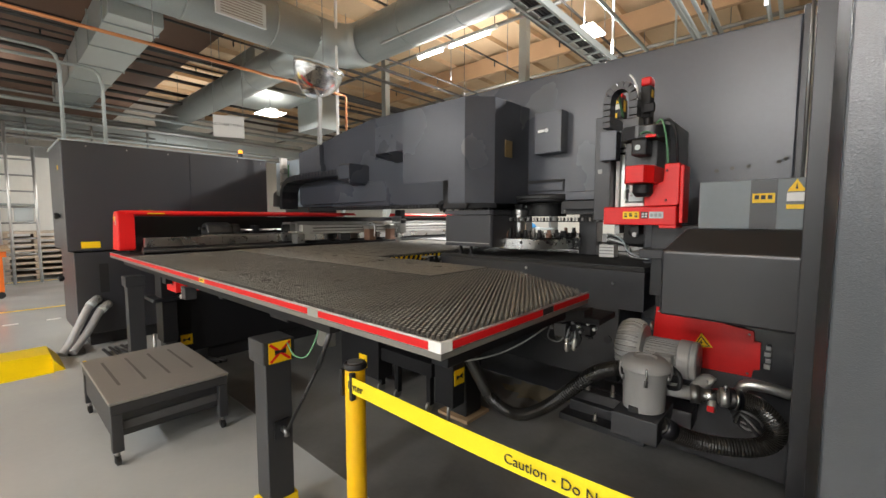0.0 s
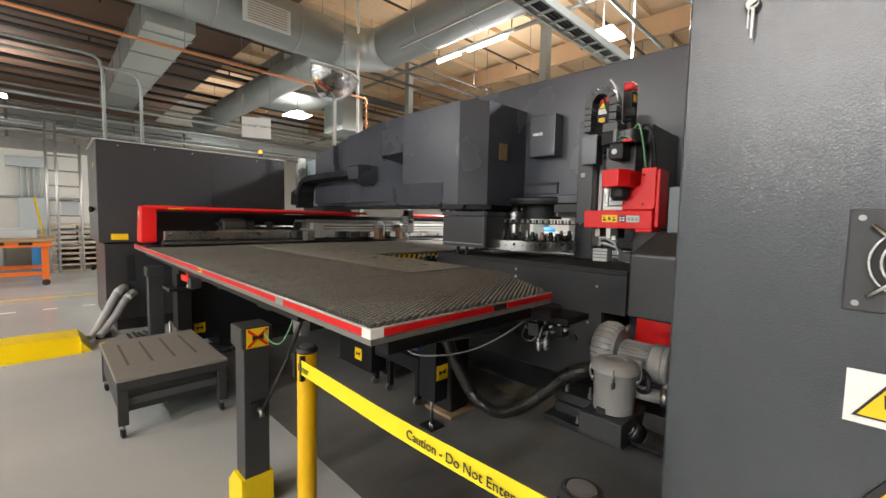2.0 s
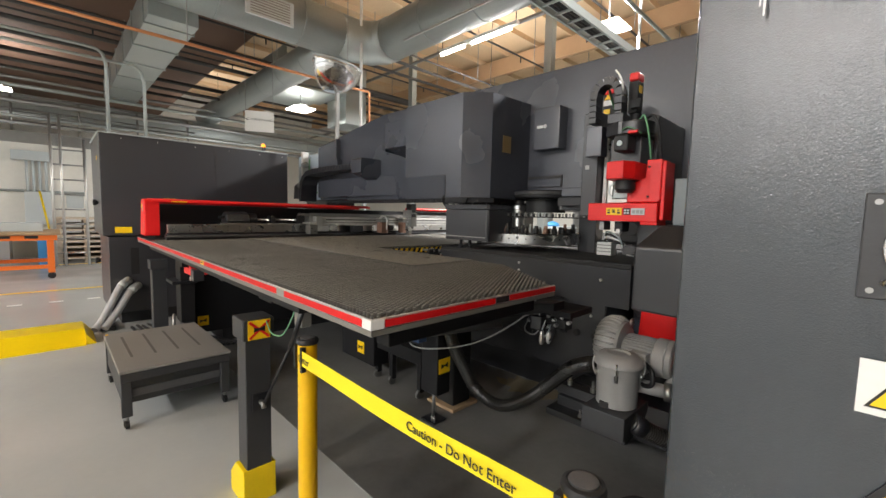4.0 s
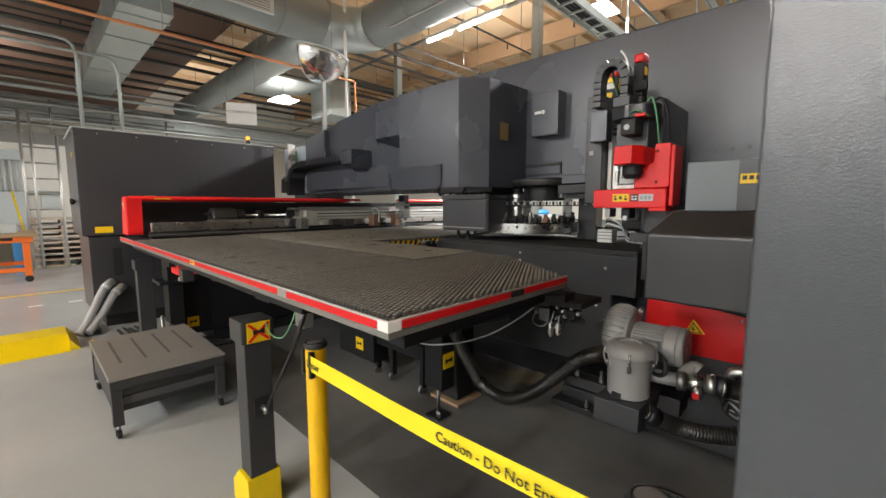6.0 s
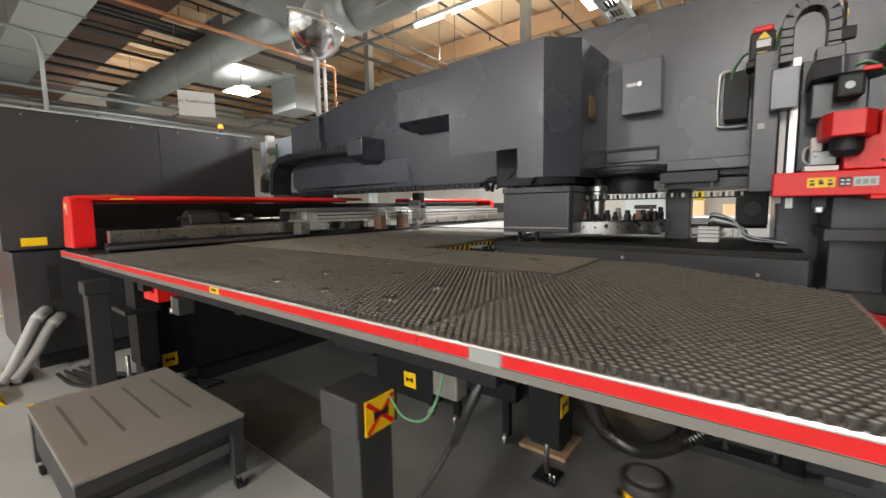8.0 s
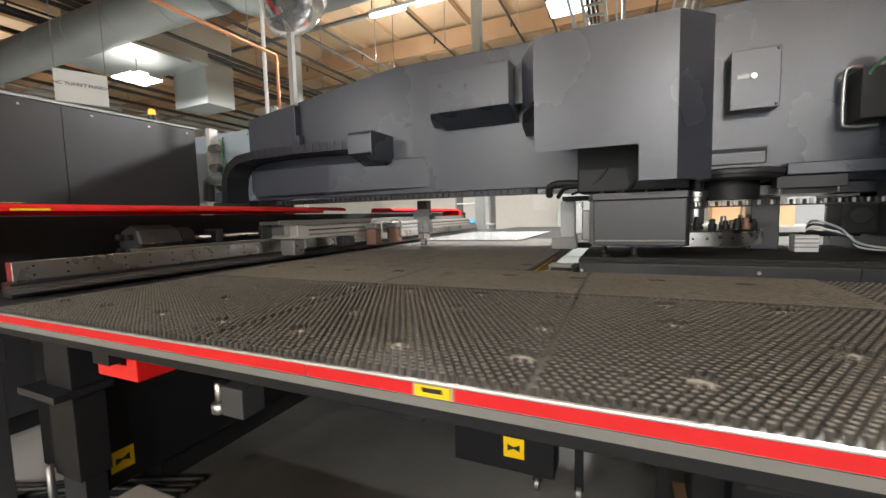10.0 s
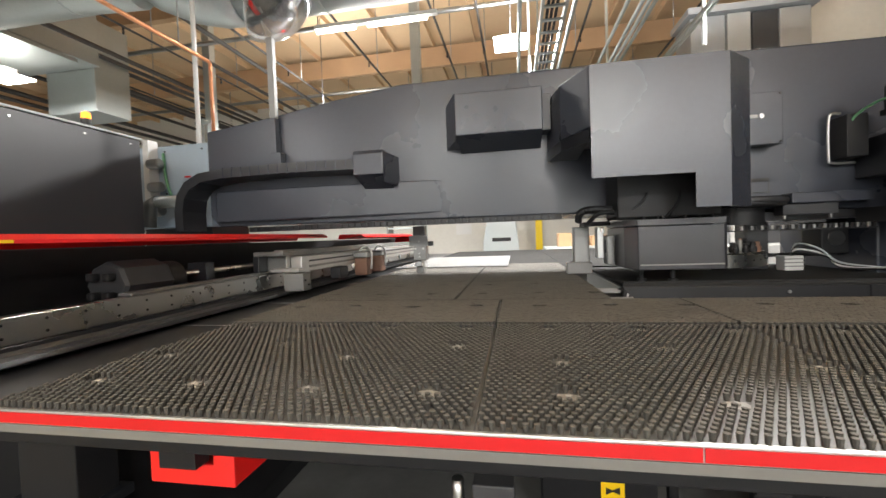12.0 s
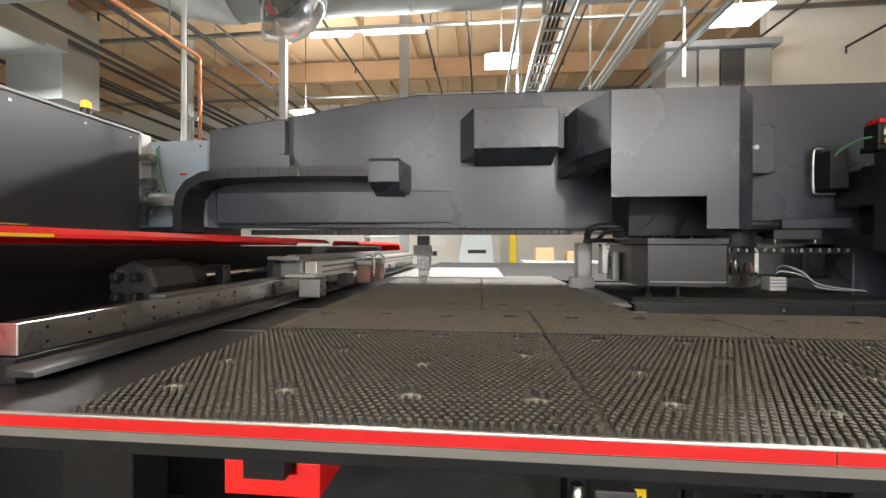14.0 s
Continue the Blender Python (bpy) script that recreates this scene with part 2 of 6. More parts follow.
# ---- the hall ----
X0, X1, Y0, Y1, ZR = -24.0, 9.0, -9.0, 16.0, 7.2
solid("floor", B(X0, X1, Y0, Y1, -0.2, 0.0), CONCRETE, "polished grey epoxy floor of the workshop", "floor", kind="structure")
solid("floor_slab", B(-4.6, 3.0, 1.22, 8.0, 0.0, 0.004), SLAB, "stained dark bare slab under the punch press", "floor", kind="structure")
solid("wall_west", B(X0 - 0.2, X0, Y0, Y1, 0, ZR), WALLP, "plain off-white painted end wall", "wall", kind="structure")
solid("wall_east", B(X1, X1 + 0.2, Y0, Y1, 0, ZR), WALLP, "plain off-white painted side wall", "wall", kind="structure")
solid("wall_north", B(X0, X1, Y1, Y1 + 0.2, 0, ZR), WALLP, "plain off-white painted far wall", "wall", kind="structure")
solid("wall_south", B(X0, X1, Y0 - 0.2, Y0, 0, ZR), SOUTHWALL, "unseen closing wall, its grey set for bounced light", "wall", kind="structure")
bm = B(X0, X1, Y0, Y1, ZR, ZR + 0.1)
x = X0 + 0.4
while x < X1:
    box(bm, x, x + 0.05, Y0, Y1, ZR - 0.16, ZR)
    x += 1.22
solid("ceiling", bm, ROOF, "plywood roof deck with timber rafters", "ceiling", kind="structure")
for i, y in enumerate((-6.0, -1.0, 4.2, 8.0, 12.0)):
    solid("roof_beam", B(X0, X1, y, y + 0.16, ZR - 0.72, ZR - 0.164), JOIST, "long timber roof beam under the rafters", "beam", "roof beams", "structure")
bm = B(2.5, X1, 9.0, 9.2, 0, ZR)
solid("wall_inner", bm, WALLP, "cream painted block wall standing inside the hall", "wall", kind="structure")
solid("wall_low", B(-15.2, -15.0, -9.0, 3.6, 0, 3.0), WALLP, "white half-height partition wall", "wall", kind="structure")
solid("mezzanine", B(-19.0, -15.0, -9.0, 3.6, 3.0, 3.3), DULL, "dark mezzanine floor over the partition", "mezzanine", kind="structure")


# ---- punch press: frame, bed, covers ----
FY = 3.05
press = thing("turret_punch_press", (-2.8, 3.5, 0), "charcoal turret punch press with a long overhanging frame arm", "punch press")
frame_part = part("frame", PR([(-5.5, 1.66), (-5.5, 2.36), (-5.0, 2.42), (-4.4, 2.51), (-3.83, 2.58), (-0.05, 2.555), (-0.05, 0.02), (-0.83, 0.02), (-0.83, 1.40), (-0.95, 1.52), (-2.75, 1.56), (-5.42, 1.58)], "y", FY, FY + 0.95, 0.012), PAINT, press, "charcoal painted plate frame")
for x, z in ((-0.42, 1.72), (-0.34, 1.73), (-0.26, 1.735), (-0.12, 1.75), (-0.09, 1.765)):
    part("bolt_hole", LA((x, FY - 0.004, z), [(0.012, 0), (0.012, 0.006)], "y", 12), BLACK, frame_part)
# lower swell of the arm, with its cable duct
part("arm_swell", PR([(-5.44, 3.045), (-5.40, 3.0), (-4.5, 2.99), (-3.55, 3.045)], "z", 1.61, 1.86, 0.012), PAINT, press)
duct_pts = [(-4.12, 1.965), (-4.7, 1.975), (-5.2, 1.965), (-5.38, 1.945), (-5.49, 1.89), (-5.55, 1.81), (-5.57, 1.70), (-5.57, 1.55)]
bm = bmesh.new()
prev = None
for i, (x, z) in enumerate(duct_pts):
    a = duct_pts[max(i - 1, 0)]
    b = duct_pts[min(i + 1, len(duct_pts) - 1)]
    d = Vector((b[0] - a[0], b[1] - a[1])).normalized()
    n = Vector((-d.y, d.x)) * 0.035
    ring = [bm.verts.new(p) for p in ((x + n.x, 2.80, z + n.y), (x - n.x, 2.80, z - n.y), (x - n.x, 3.04, z - n.y), (x + n.x, 3.04, z + n.y))]
    if prev:
        for k in range(4):
            bm.faces.new((prev[k], prev[(k + 1) % 4], ring[(k + 1) % 4], ring[k]))
    else:
        bm.faces.new(ring)
    prev = ring
bm.faces.new(prev[::-1])
bmesh.ops.recalc_face_normals(bm, faces=bm.faces)
cable_duct = part("cable_duct", bm, DARK, press, "black curved cable duct cover")
for i in range(14):
    x = -4.2 - i * 0.075
    part("rib", B(x, x + 0.006, 2.796, 2.80, 1.93, 2.005), PAINT, cable_duct)
part("cable_box", PR([(2.79, 1.885), (2.79, 2.03), (2.81, 2.055), (FY - 0.002, 2.055), (FY - 0.002, 1.80)], "x", -4.14, -3.92, 0.005), PAINT, press)
part("cable_box_cheek", PR([(-3.919, 2.80), (-3.88, FY - 0.002), (-3.919, FY - 0.002)], "z", 1.83, 2.04), PAINT, press)
up_block = part("upper_block", PR([(2.76, 2.095), (2.76, 2.365), (FY - 0.002, 2.40), (FY - 0.002, 2.03)], "x", -3.405, -2.845, 0.005), PAINT, press, "charcoal wedge-shaped cover")
part("block_cheek", PR([(-3.406, 2.77), (-3.406, FY - 0.002), (-3.51, FY - 0.002)], "z", 2.065, 2.375), PAINT, press)
part("block_step", B(-2.843, -2.78, 2.90, FY - 0.002, 2.12, 2.36, bevel=0.004), DARK, press)
cover = part("ram_cover", PR([(-2.62, 2.43), (-1.93, 2.43), (-1.77, 2.58), (-1.75, FY - 0.002), (-2.80, FY - 0.002), (-2.745, 2.70)], "z", 2.0, 2.335, 0.008), PAINT, press, "charcoal sheet-metal ram cover")
part("front_sheet", PR([(-2.617, 1.722), (-2.10, 1.722), (-2.10, 1.54), (-1.932, 1.54), (-1.932, 2.332), (-2.617, 2.332)], "y", 2.424, 2.4285), PAINT, cover)
part("side_sheet", PR([(-1.9315, 2.4245), (-1.766, 2.578), (-1.746, FY - 0.004), (-1.80, FY - 0.004), (-1.82, 2.60), (-1.9315, 2.47)], "z", 1.54, 2.332), PAINT, cover)
part("chin", PR([(-2.62, 2.46), (-2.745, 2.70), (-2.80, FY - 0.004), (-2.60, FY - 0.004)], "z", 1.93, 1.998), DARK, cover)
part("warning_label", B(-1.757, -1.7515, 2.70, 2.80, 1.90, 2.03), mat("aged_label", (0.24, 0.17, 0.07), 0.5), cover, "faded brown label")
part("inner_rib", B(-2.5, -2.2, 2.47, 2.474, 1.80, 1.95), DARK, cover)
side_box = part("side_box", B(-1.63, -1.405, 2.93, FY - 0.002, 1.93, 2.25, bevel=0.004), PAINT, press, "charcoal box with a round lock")
part("lock", LA((-1.525, 2.922, 2.105), [(0.014, 0), (0.016, 0.004), (0.016, 0.01)], "y", 16), STEEL, side_box)
part("lock_label", B(-1.60, -1.545, 2.926, 2.931, 2.095, 2.115), WHITE, side_box)
for x, z in ((-1.42, 2.235), (-1.42, 1.945)):
    part("screw", LA((x, 2.924, z), [(0.006, 0), (0.007, 0.006)], "y", 10), BLACK, side_box)
# underside of the arm and the head
part("arm_track", B(-5.1, -2.72, 2.97, 3.04, 1.525, 1.562), BLACK, press, "black cable track under the arm")
for i in range(46):
    x = -5.05 + i * 0.05
    part("track_link", B(x, x + 0.035, 2.958, 2.97, 1.528, 1.556), DARK, press)
part("ram_body", B(-2.42, -1.84, 2.72, 3.04, 1.503, 1.92, bevel=0.01), BLACK, press)
part("upper_turret", LA((-1.60, 3.10, 0), [(0.16, 1.44), (0.16, 1.545), (0.26, 1.55), (0.27, 1.56), (0.27, 1.60), (0.25, 1.61)], seg=48), BLACK, press, "black stepped upper turret")
part("turret_shoulder", LA((-1.60, 3.10, 0), [(0.275, 1.575), (0.28, 1.58), (0.28, 1.598), (0.275, 1.603)], seg=48), CART, press)
part("frame_cheek", B(-2.2, -0.84, 3.052, 3.9, 1.46, 1.515), DARK, press)
spindle = part("spindle", LA((-1.78, 2.98, 0), [(0.05, 1.30), (0.05, 1.39), (0.068, 1.40), (0.068, 1.43), (0.058, 1.435), (0.058, 1.455), (0.068, 1.46), (0.068, 1.49), (0.04, 1.50)], seg=24), STEEL, press, "turned steel punch spindle")
part("spindle_neck", LA((-1.78, 2.98, 0), [(0.045, 1.50), (0.045, 1.56)], seg=16), BLACK, spindle)
part("side_bracket", B(-1.36, -0.93, 2.93, 3.046, 1.56, 1.625, bevel=0.005), PAINT, press)
bracket_low = part("side_bracket_lower", B(-1.40, -1.10, 2.95, 3.044, 1.49, 1.556, bevel=0.004), CART, press)
for x in (-1.38, -1.13):
    part("bracket_bolt", LA((x, 2.97, 0), [(0.007, 1.462), (0.009, 1.47), (0.009, 1.489)], seg=8), DULL, bracket_low)
slot = part("slot_plate", B(-1.745, -1.425, 3.040, 3.048, 1.642, 1.735), BLACK, press, "dark recessed slot in the frame")
part("slot_sill", B(-1.738, -1.432, 3.034, 3.039, 1.646, 1.712, bevel=0.002), PAINT, slot)
ring = part("turret_disc", LA((-1.84, 3.24, 0), [(0.435, 1.175), (0.446, 1.18), (0.446, 1.258), (0.436, 1.266), (0.1, 1.266)], seg=80), STEEL, press, "drilled bright steel turret disc")
for i in range(16):
    a = -math.pi / 2 - 0.55 + i * 0.155
    d = Vector((math.cos(a), math.sin(a), 0))
    c = Vector((-1.84, 3.24, 1.222 if i % 3 else 1.232)) + d * 0.446
    part("drill_hole", T([c - d * 0.01, c + d * 0.001], 0.012 if i % 3 == 0 else 0.006, 10), BLACK, ring)
random.seed(5)
for i in range(26):
    a = -math.pi / 2 - 0.75 + i * 0.098
    q = 0.40 if i % 2 else 0.345
    x, y = -1.84 + q * math.cos(a), 3.24 + q * math.sin(a)
    h = random.choice((0.04, 0.055, 0.065, 0.08))
    r = random.choice((0.018, 0.022, 0.028))
    part("punch_holder", LA((x, y, 1.266), [(r * 0.8, 0), (r, 0.006), (r, h * 0.55), (r * 0.7, h * 0.57), (r * 0.7, h * 0.9), (r * 0.5, h)], seg=12), random.choice((DULL, BLACK, BLACK, BLACK, BROWNBLOCK)), ring)
for i in range(33):
    x = -1.86 + i * 0.028
    part("chain_link", B(x, x + 0.015, 2.893, 2.905, 1.404, 1.430, bevel=0.003), DULL if i % 2 else BLACK, press)
part("chain_rail", B(-1.88, -0.93, 2.906, 2.93, 1.396, 1.404), BLACK, press)
part("rear_post", B(-1.42, -1.27, 3.34, 3.48, 1.118, 1.456, bevel=0.006), DARK, press)
part("rear_shelf", B(-1.27, -0.86, 3.40, 3.46, 1.20, 1.225, bevel=0.003), BLACK, press)
part("gear_box", B(-1.02, -0.86, 3.22, 3.42, 1.226, 1.44, bevel=0.008), BLACK, press)
part("gear_disc", LA((-0.935, 3.212, 1.33), [(0.045, 0), (0.05, 0.003), (0.05, 0.01)], "y", 20), CART, press)
head = part("turret_block", PR([(-2.325, 2.655), (-1.86, 2.655), (-1.84, 2.675), (-1.84, 3.3), (-2.36, 3.3), (-2.36, 2.83)], "z", 1.192, 1.452, 0.006), CABPAINT, press, "charcoal lower turret housing")
part("top_plate", PR([(-2.33, 2.648), (-1.855, 2.648), (-1.833, 2.67), (-1.833, 3.3), (-2.367, 3.3), (-2.367, 2.826)], "z", 1.454, 1.492, 0.003), CABPAINT, head)
part("lip", B(-2.315, -1.865, 2.648, 2.654, 1.218, 1.226, bevel=0.002), GREYPLASTIC, head)
for x, r in ((-2.28, 0.012), (-2.2, 0.010), (-2.17, 0.010), (-2.05, 0.010), (-1.97, 0.008), (-1.9, 0.012)):
    part("bolt", LA((x, 2.70, 1.492), [(r, 0), (r, 0.010), (r * 0.6, 0.011), (r * 0.6, 0.02)], seg=8), BLACK, head)
for x, y in ((-2.27, 2.80), (-2.11, 2.74)):
    part("foot_pin", LA((x, y, 0), [(0.028, 1.112), (0.028, 1.13), (0.014, 1.135), (0.014, 1.192)], seg=12), BLACK, head)
part("clamp_block", B(-2.42, -2.372, 3.02, 3.16, 1.20, 1.40, bevel=0.006), DULL, head)
part("clamp_bar", B(-2.47, -2.425, 3.10, 3.20, 1.24, 1.46, bevel=0.004), STEEL, head)
part("clamp_slot", B(-2.425, -2.421, 3.06, 3.09, 1.28, 1.37), BLACK, head)
pillar = part("guide_pillar", B(-2.60, -2.49, 3.30, 3.42, 1.18, 1.47, bevel=0.006), DULL, press, "grey guide pillar behind the turret")
part("pillar_foot", B(-2.66, -2.48, 3.26, 3.34, 1.118, 1.205, bevel=0.006), GREYPLASTIC, pillar)
part("pillar_cap", B(-2.56, -2.38, 3.10, 3.30, 1.47, 1.50, bevel=0.004), BLACK, pillar)
part("hose_elbow", T([(-2.62, 2.94, 1.50), (-2.61, 2.90, 1.555), (-2.54, 2.88, 1.575), (-2.35, 2.86, 1.565)], 0.022, 10, 0.003, 8), BLACK, press)
part("hose_elbow", T([(-2.56, 2.90, 1.49), (-2.50, 2.84, 1.545), (-2.36, 2.80, 1.545), (-2.10, 2.76, 1.53)], 0.014, 10, 0.0, 8), BLACK, press)
part("cable", T([(-2.46, 2.80, 1.50), (-2.38, 2.74, 1.53), (-2.28, 2.72, 1.60), (-2.22, 2.74, 1.72)], 0.008, 8, smooth=6), BLACK, press)
part("cable", T([(-2.15, 2.72, 1.50), (-2.12, 2.70, 1.54), (-2.08, 2.71, 1.60), (-2.06, 2.74, 1.70)], 0.008, 8, smooth=6), BLACK, press)
# bed
part("bed", B(-2.415, -0.712, 2.676, 3.9, 0.84, 1.092, bevel=0.008), DARK, press, "black lower bed with brush-edged top")
part("bed_apron", PR([(-1.14, 0.705), (-0.86, 0.705), (-0.86, 0.842), (-0.712, 0.842), (-0.712, 1.088), (-1.14, 1.088)], "y", 2.668, 2.675), DARK, press)
part("bed_top", B(-2.41, -0.716, 2.68, 3.88, 1.092, 1.112, bevel=0.003), BEDBRUSH, press)
bm = bmesh.new()
rng = random.Random(12)
for i in range(150):
    x = -2.40 + i * 0.0112
    box(bm, x, x + 0.0085, 2.684 + rng.uniform(0, 0.002), 2.700, 1.112, 1.120 + rng.uniform(0, 0.004))
tagged(part("bed_brush", bm, BLACK, press, "strip of short bristles along the bed edge"), kind="stuff")
part("bed_body", B(-2.38, -0.86, 2.70, 3.9, 0.34, 0.838, bevel=0.01), DARK, press)
part("bed_foot", B(-2.36, -0.9, 3.05, 3.88, 0.004, 0.338), DARK, press)
for x in (-0.93, -1.06):
    part("body_hole", LA((x, 2.692, 0.62), [(0.025, 0), (0.025, 0.012)], "y", 16), BLACK, press)
for x, z in ((-2.39, 1.045), (-1.534, 1.056), (-1.534, 1.0), (-0.898, 1.006), (-0.95, 0.76)):
    part("bed_screw", LA((x, 2.66, z), [(0.008, 0), (0.010, 0.004), (0.010, 0.008)], "y", 10), STEEL, press)
part("notch_frame", B(-2.57, -2.42, 2.2, 2.95, 1.02, 1.05), BLACK, press)
hz = part("hazard_strip", B(-2.584, -2.577, 2.16, 2.95, 1.05, 1.094), LABEL, press, "yellow and black hazard strip")
for i in range(13):
    y = 2.18 + i * 0.06
    part("stripe", PR([(y, 1.05), (y + 0.03, 1.05), (y + 0.05, 1.094), (y + 0.02, 1.094)], "x", -2.5768, -2.575), INK, hz)
for y, z in ((2.60, 1.085), (2.68, 1.085), (2.42, 1.07)):
    part("notch_rail", B(-2.574, -2.418, y, y + 0.018, z - 0.02, z, bevel=0.003), DULL, press)
part("notch_post", B(-2.44, -2.42, 2.55, 2.66, 1.02, 1.09, bevel=0.003), BLACK, press)
# hood, electric box and column at the end of the press
bm = bmesh.new()
lo = [bm.verts.new(p) for p in ((-0.487, 2.09, 0.975), (0.04, 2.09, 0.965), (0.04, 2.9, 0.965), (-0.487, 2.9, 0.975))]
mi = [bm.verts.new((v.co.x, v.co.y, 1.272)) for v in lo]
hi = [bm.verts.new(p) for p in ((-0.405, 2.178, 1.376), (0.04, 2.178, 1.376), (0.04, 2.9, 1.376), (-0.405, 2.9, 1.376))]
bm.faces.new(lo[::-1])
bm.faces.new(hi)
for a, b in ((lo, mi), (mi, hi)):
    for k in range(4):
        bm.faces.new((a[k], a[(k + 1) % 4], b[(k + 1) % 4], b[k]))
bmesh.ops.recalc_face_normals(bm, faces=bm.faces)
bmesh.ops.bevel(bm, geom=list(bm.edges), offset=0.010, segments=2, affect="EDGES", profile=0.5)
part("hood", bm, DARK, press, "black sheet hood with a sloping top")
ebox = part("electric_box", B(-0.365, 0.03, 2.2, 2.9, 1.377, 1.59, bevel=0.004), EBOX, press, "pale blue-grey box with warning labels")
part("dark_band", B(-0.175, -0.085, 2.195, 2.199, 1.38, 1.588), DARK, ebox)
lab = part("switch_label", B(-0.168, -0.092, 2.190, 2.194, 1.49, 1.53), LABEL, ebox)
for i in range(3):
    part("print_bar", B(-0.16 + i * 0.022, -0.145 + i * 0.022, 2.187, 2.1895, 1.505, 1.522), INK, lab)
tri = part("warning_triangle", PR([(-0.055, 1.535), (0.005, 1.535), (-0.025, 1.585)], "y", 2.192, 2.197), LABEL, ebox)
part("print_bar", PR([(-0.029, 1.545), (-0.021, 1.545), (-0.025, 1.57)], "y", 2.189, 2.1915), INK, tri)
part("white_label", B(-0.055, 0.0, 2.193, 2.198, 1.495, 1.53), WHITE, ebox)
part("yellow_label", B(-0.055, 0.0, 2.193, 2.198, 1.463, 1.482), LABEL, ebox)
part("lower_body", B(-0.66, 0.02, 2.72, 3.04, 0.02, 0.97, bevel=0.006), DARK, press)
red_plate = part("red_plate", PR([(-0.66, 0.66), (-0.645, 0.887), (-0.165, 0.82), (-0.16, 0.768), (-0.134, 0.766), (-0.132, 0.617), (-0.16, 0.609), (-0.166, 0.567), (-0.406, 0.564), (-0.56, 0.60)], "y", 2.694, 2.706, 0.002), RED, press, "red sheet cover with a voltage warning")
tri = part("warning_triangle", PR([(-0.448, 0.680), (-0.346, 0.695), (-0.403, 0.768)], "y", 2.686, 2.693), LABEL, red_plate)
part("border", PR([(-0.438, 0.687), (-0.358, 0.698), (-0.403, 0.754)], "y", 2.684, 2.6858), INK, tri)
part("field", PR([(-0.428, 0.692), (-0.368, 0.701), (-0.403, 0.743)], "y", 2.682, 2.6838), LABEL, tri)
part("print_bar", PR([(-0.400, 0.735), (-0.412, 0.712), (-0.402, 0.714), (-0.407, 0.696), (-0.390, 0.719), (-0.399, 0.718)], "y", 2.679, 2.6818), INK, tri)
for x, z in ((-0.63, 0.86), (-0.185, 0.80), (-0.185, 0.585)):
    part("screw", LA((x, 2.690, z), [(0.005, 0), (0.007, 0.004)], "y", 8), DULL, red_plate)
for k in range(4):
    part("cable_plug", B(-0.118 + 0.006 * (k % 2), -0.088, 2.68, 2.71, 0.63 + 0.034 * k, 0.655 + 0.034 * k, bevel=0.004), DULL, press)
part("end_column", B(0.0, 0.32, 2.05, 2.75, 0.02, 2.6, bevel=0.004), DARK, press)
part("guide_rod", T([(-0.012, 2.40, 1.6), (-0.012, 2.40, 2.62)], 0.007, 12), DULL, press, "bright steel guide rod")
part("end_flange", B(-0.05, -0.01, 2.90, 3.045, 1.6, 2.54, bevel=0.004), DARK, press)

# ---- tool changer ----
changer = thing("tool_changer", (-0.7, 2.7, 1.18), "red and black automatic tool changer with cable chain", "tool changer")
tray = part("tool_tray", B(-0.87, -0.495, 2.385, 2.53, 1.388, 1.488, bevel=0.006), RED, changer, "red tray with yellow and grey labels")
part("tray_drop", B(-0.575, -0.492, 2.380, 2.52, 1.372, 1.390, bevel=0.004), RED, tray)
lab = part("tray_label", B(-0.76, -0.675, 2.381, 2.3845, 1.422, 1.462), LABEL, tray, "yellow warning label")
for i in range(3):
    part("print_bar", B(-0.752 + i * 0.027, -0.737 + i * 0.027, 2.379, 2.3808, 1.430 + 0.004 * (i % 2), 1.440 + 0.004 * (i % 2)), INK, lab)
    part("print_bar", B(-0.752 + i * 0.027, -0.740 + i * 0.027, 2.379, 2.3808, 1.446, 1.452), INK, lab)
lab = part("maker_label", B(-0.665, -0.63, 2.381, 2.3845, 1.424, 1.460), INK, tray)
for i in range(2):
    part("print_bar", B(-0.661, -0.650, 2.379, 2.3808, 1.430 + 0.014 * i, 1.438 + 0.014 * i), WHITE, lab)
    part("print_bar", B(-0.645, -0.634, 2.379, 2.3808, 1.430 + 0.014 * i, 1.438 + 0.014 * i), WHITE, lab)
lab = part("grey_label", B(-0.625, -0.555, 2.381, 2.3845, 1.424, 1.460), LIGHTBOX, tray)
for i in range(3):
    part("print_bar", B(-0.618 + 0.02 * i, -0.604 + 0.02 * i, 2.379, 2.3808, 1.432, 1.450), GREYPLASTIC, lab)
part("red_housing", PR([(-0.655, 1.491), (-0.50, 1.491), (-0.487, 1.50), (-0.487, 1.712), (-0.560, 1.712), (-0.565, 1.62), (-0.655, 1.585)], "y", 2.39, 2.52, 0.005), RED, changer, "red sheet housing")
part("housing_edge", B(-0.486, -0.468, 2.395, 2.53, 1.40, 1.70, bevel=0.004), RED, changer)
for z in (1.675, 1.52):
    part("housing_bolt", LA((-0.548, 2.384, z), [(0.004, 0), (0.006, 0.005)], "y", 8), BLACK, changer)
part("motor_hood", PR([(-0.735, 2.31), (-0.712, 2.25), (-0.622, 2.24), (-0.585, 2.30), (-0.585, 2.50), (-0.735, 2.50)], "z", 1.608, 1.698, 0.004), RED, changer, "bent red sheet hood")
part("motor_base", LA((-0.655, 2.36, 0), [(0.035, 1.54), (0.05, 1.56), (0.05, 1.607)], seg=20), BLACK, changer)
slide = part("slide_block", B(-0.77, -0.665, 2.42, 2.54, 1.491, 1.512, bevel=0.003), WHITE, changer, "white pneumatic slide unit")
part("slide_body", B(-0.752, -0.672, 2.44, 2.52, 1.518, 1.572, bevel=0.004), LIGHTBOX, slide)
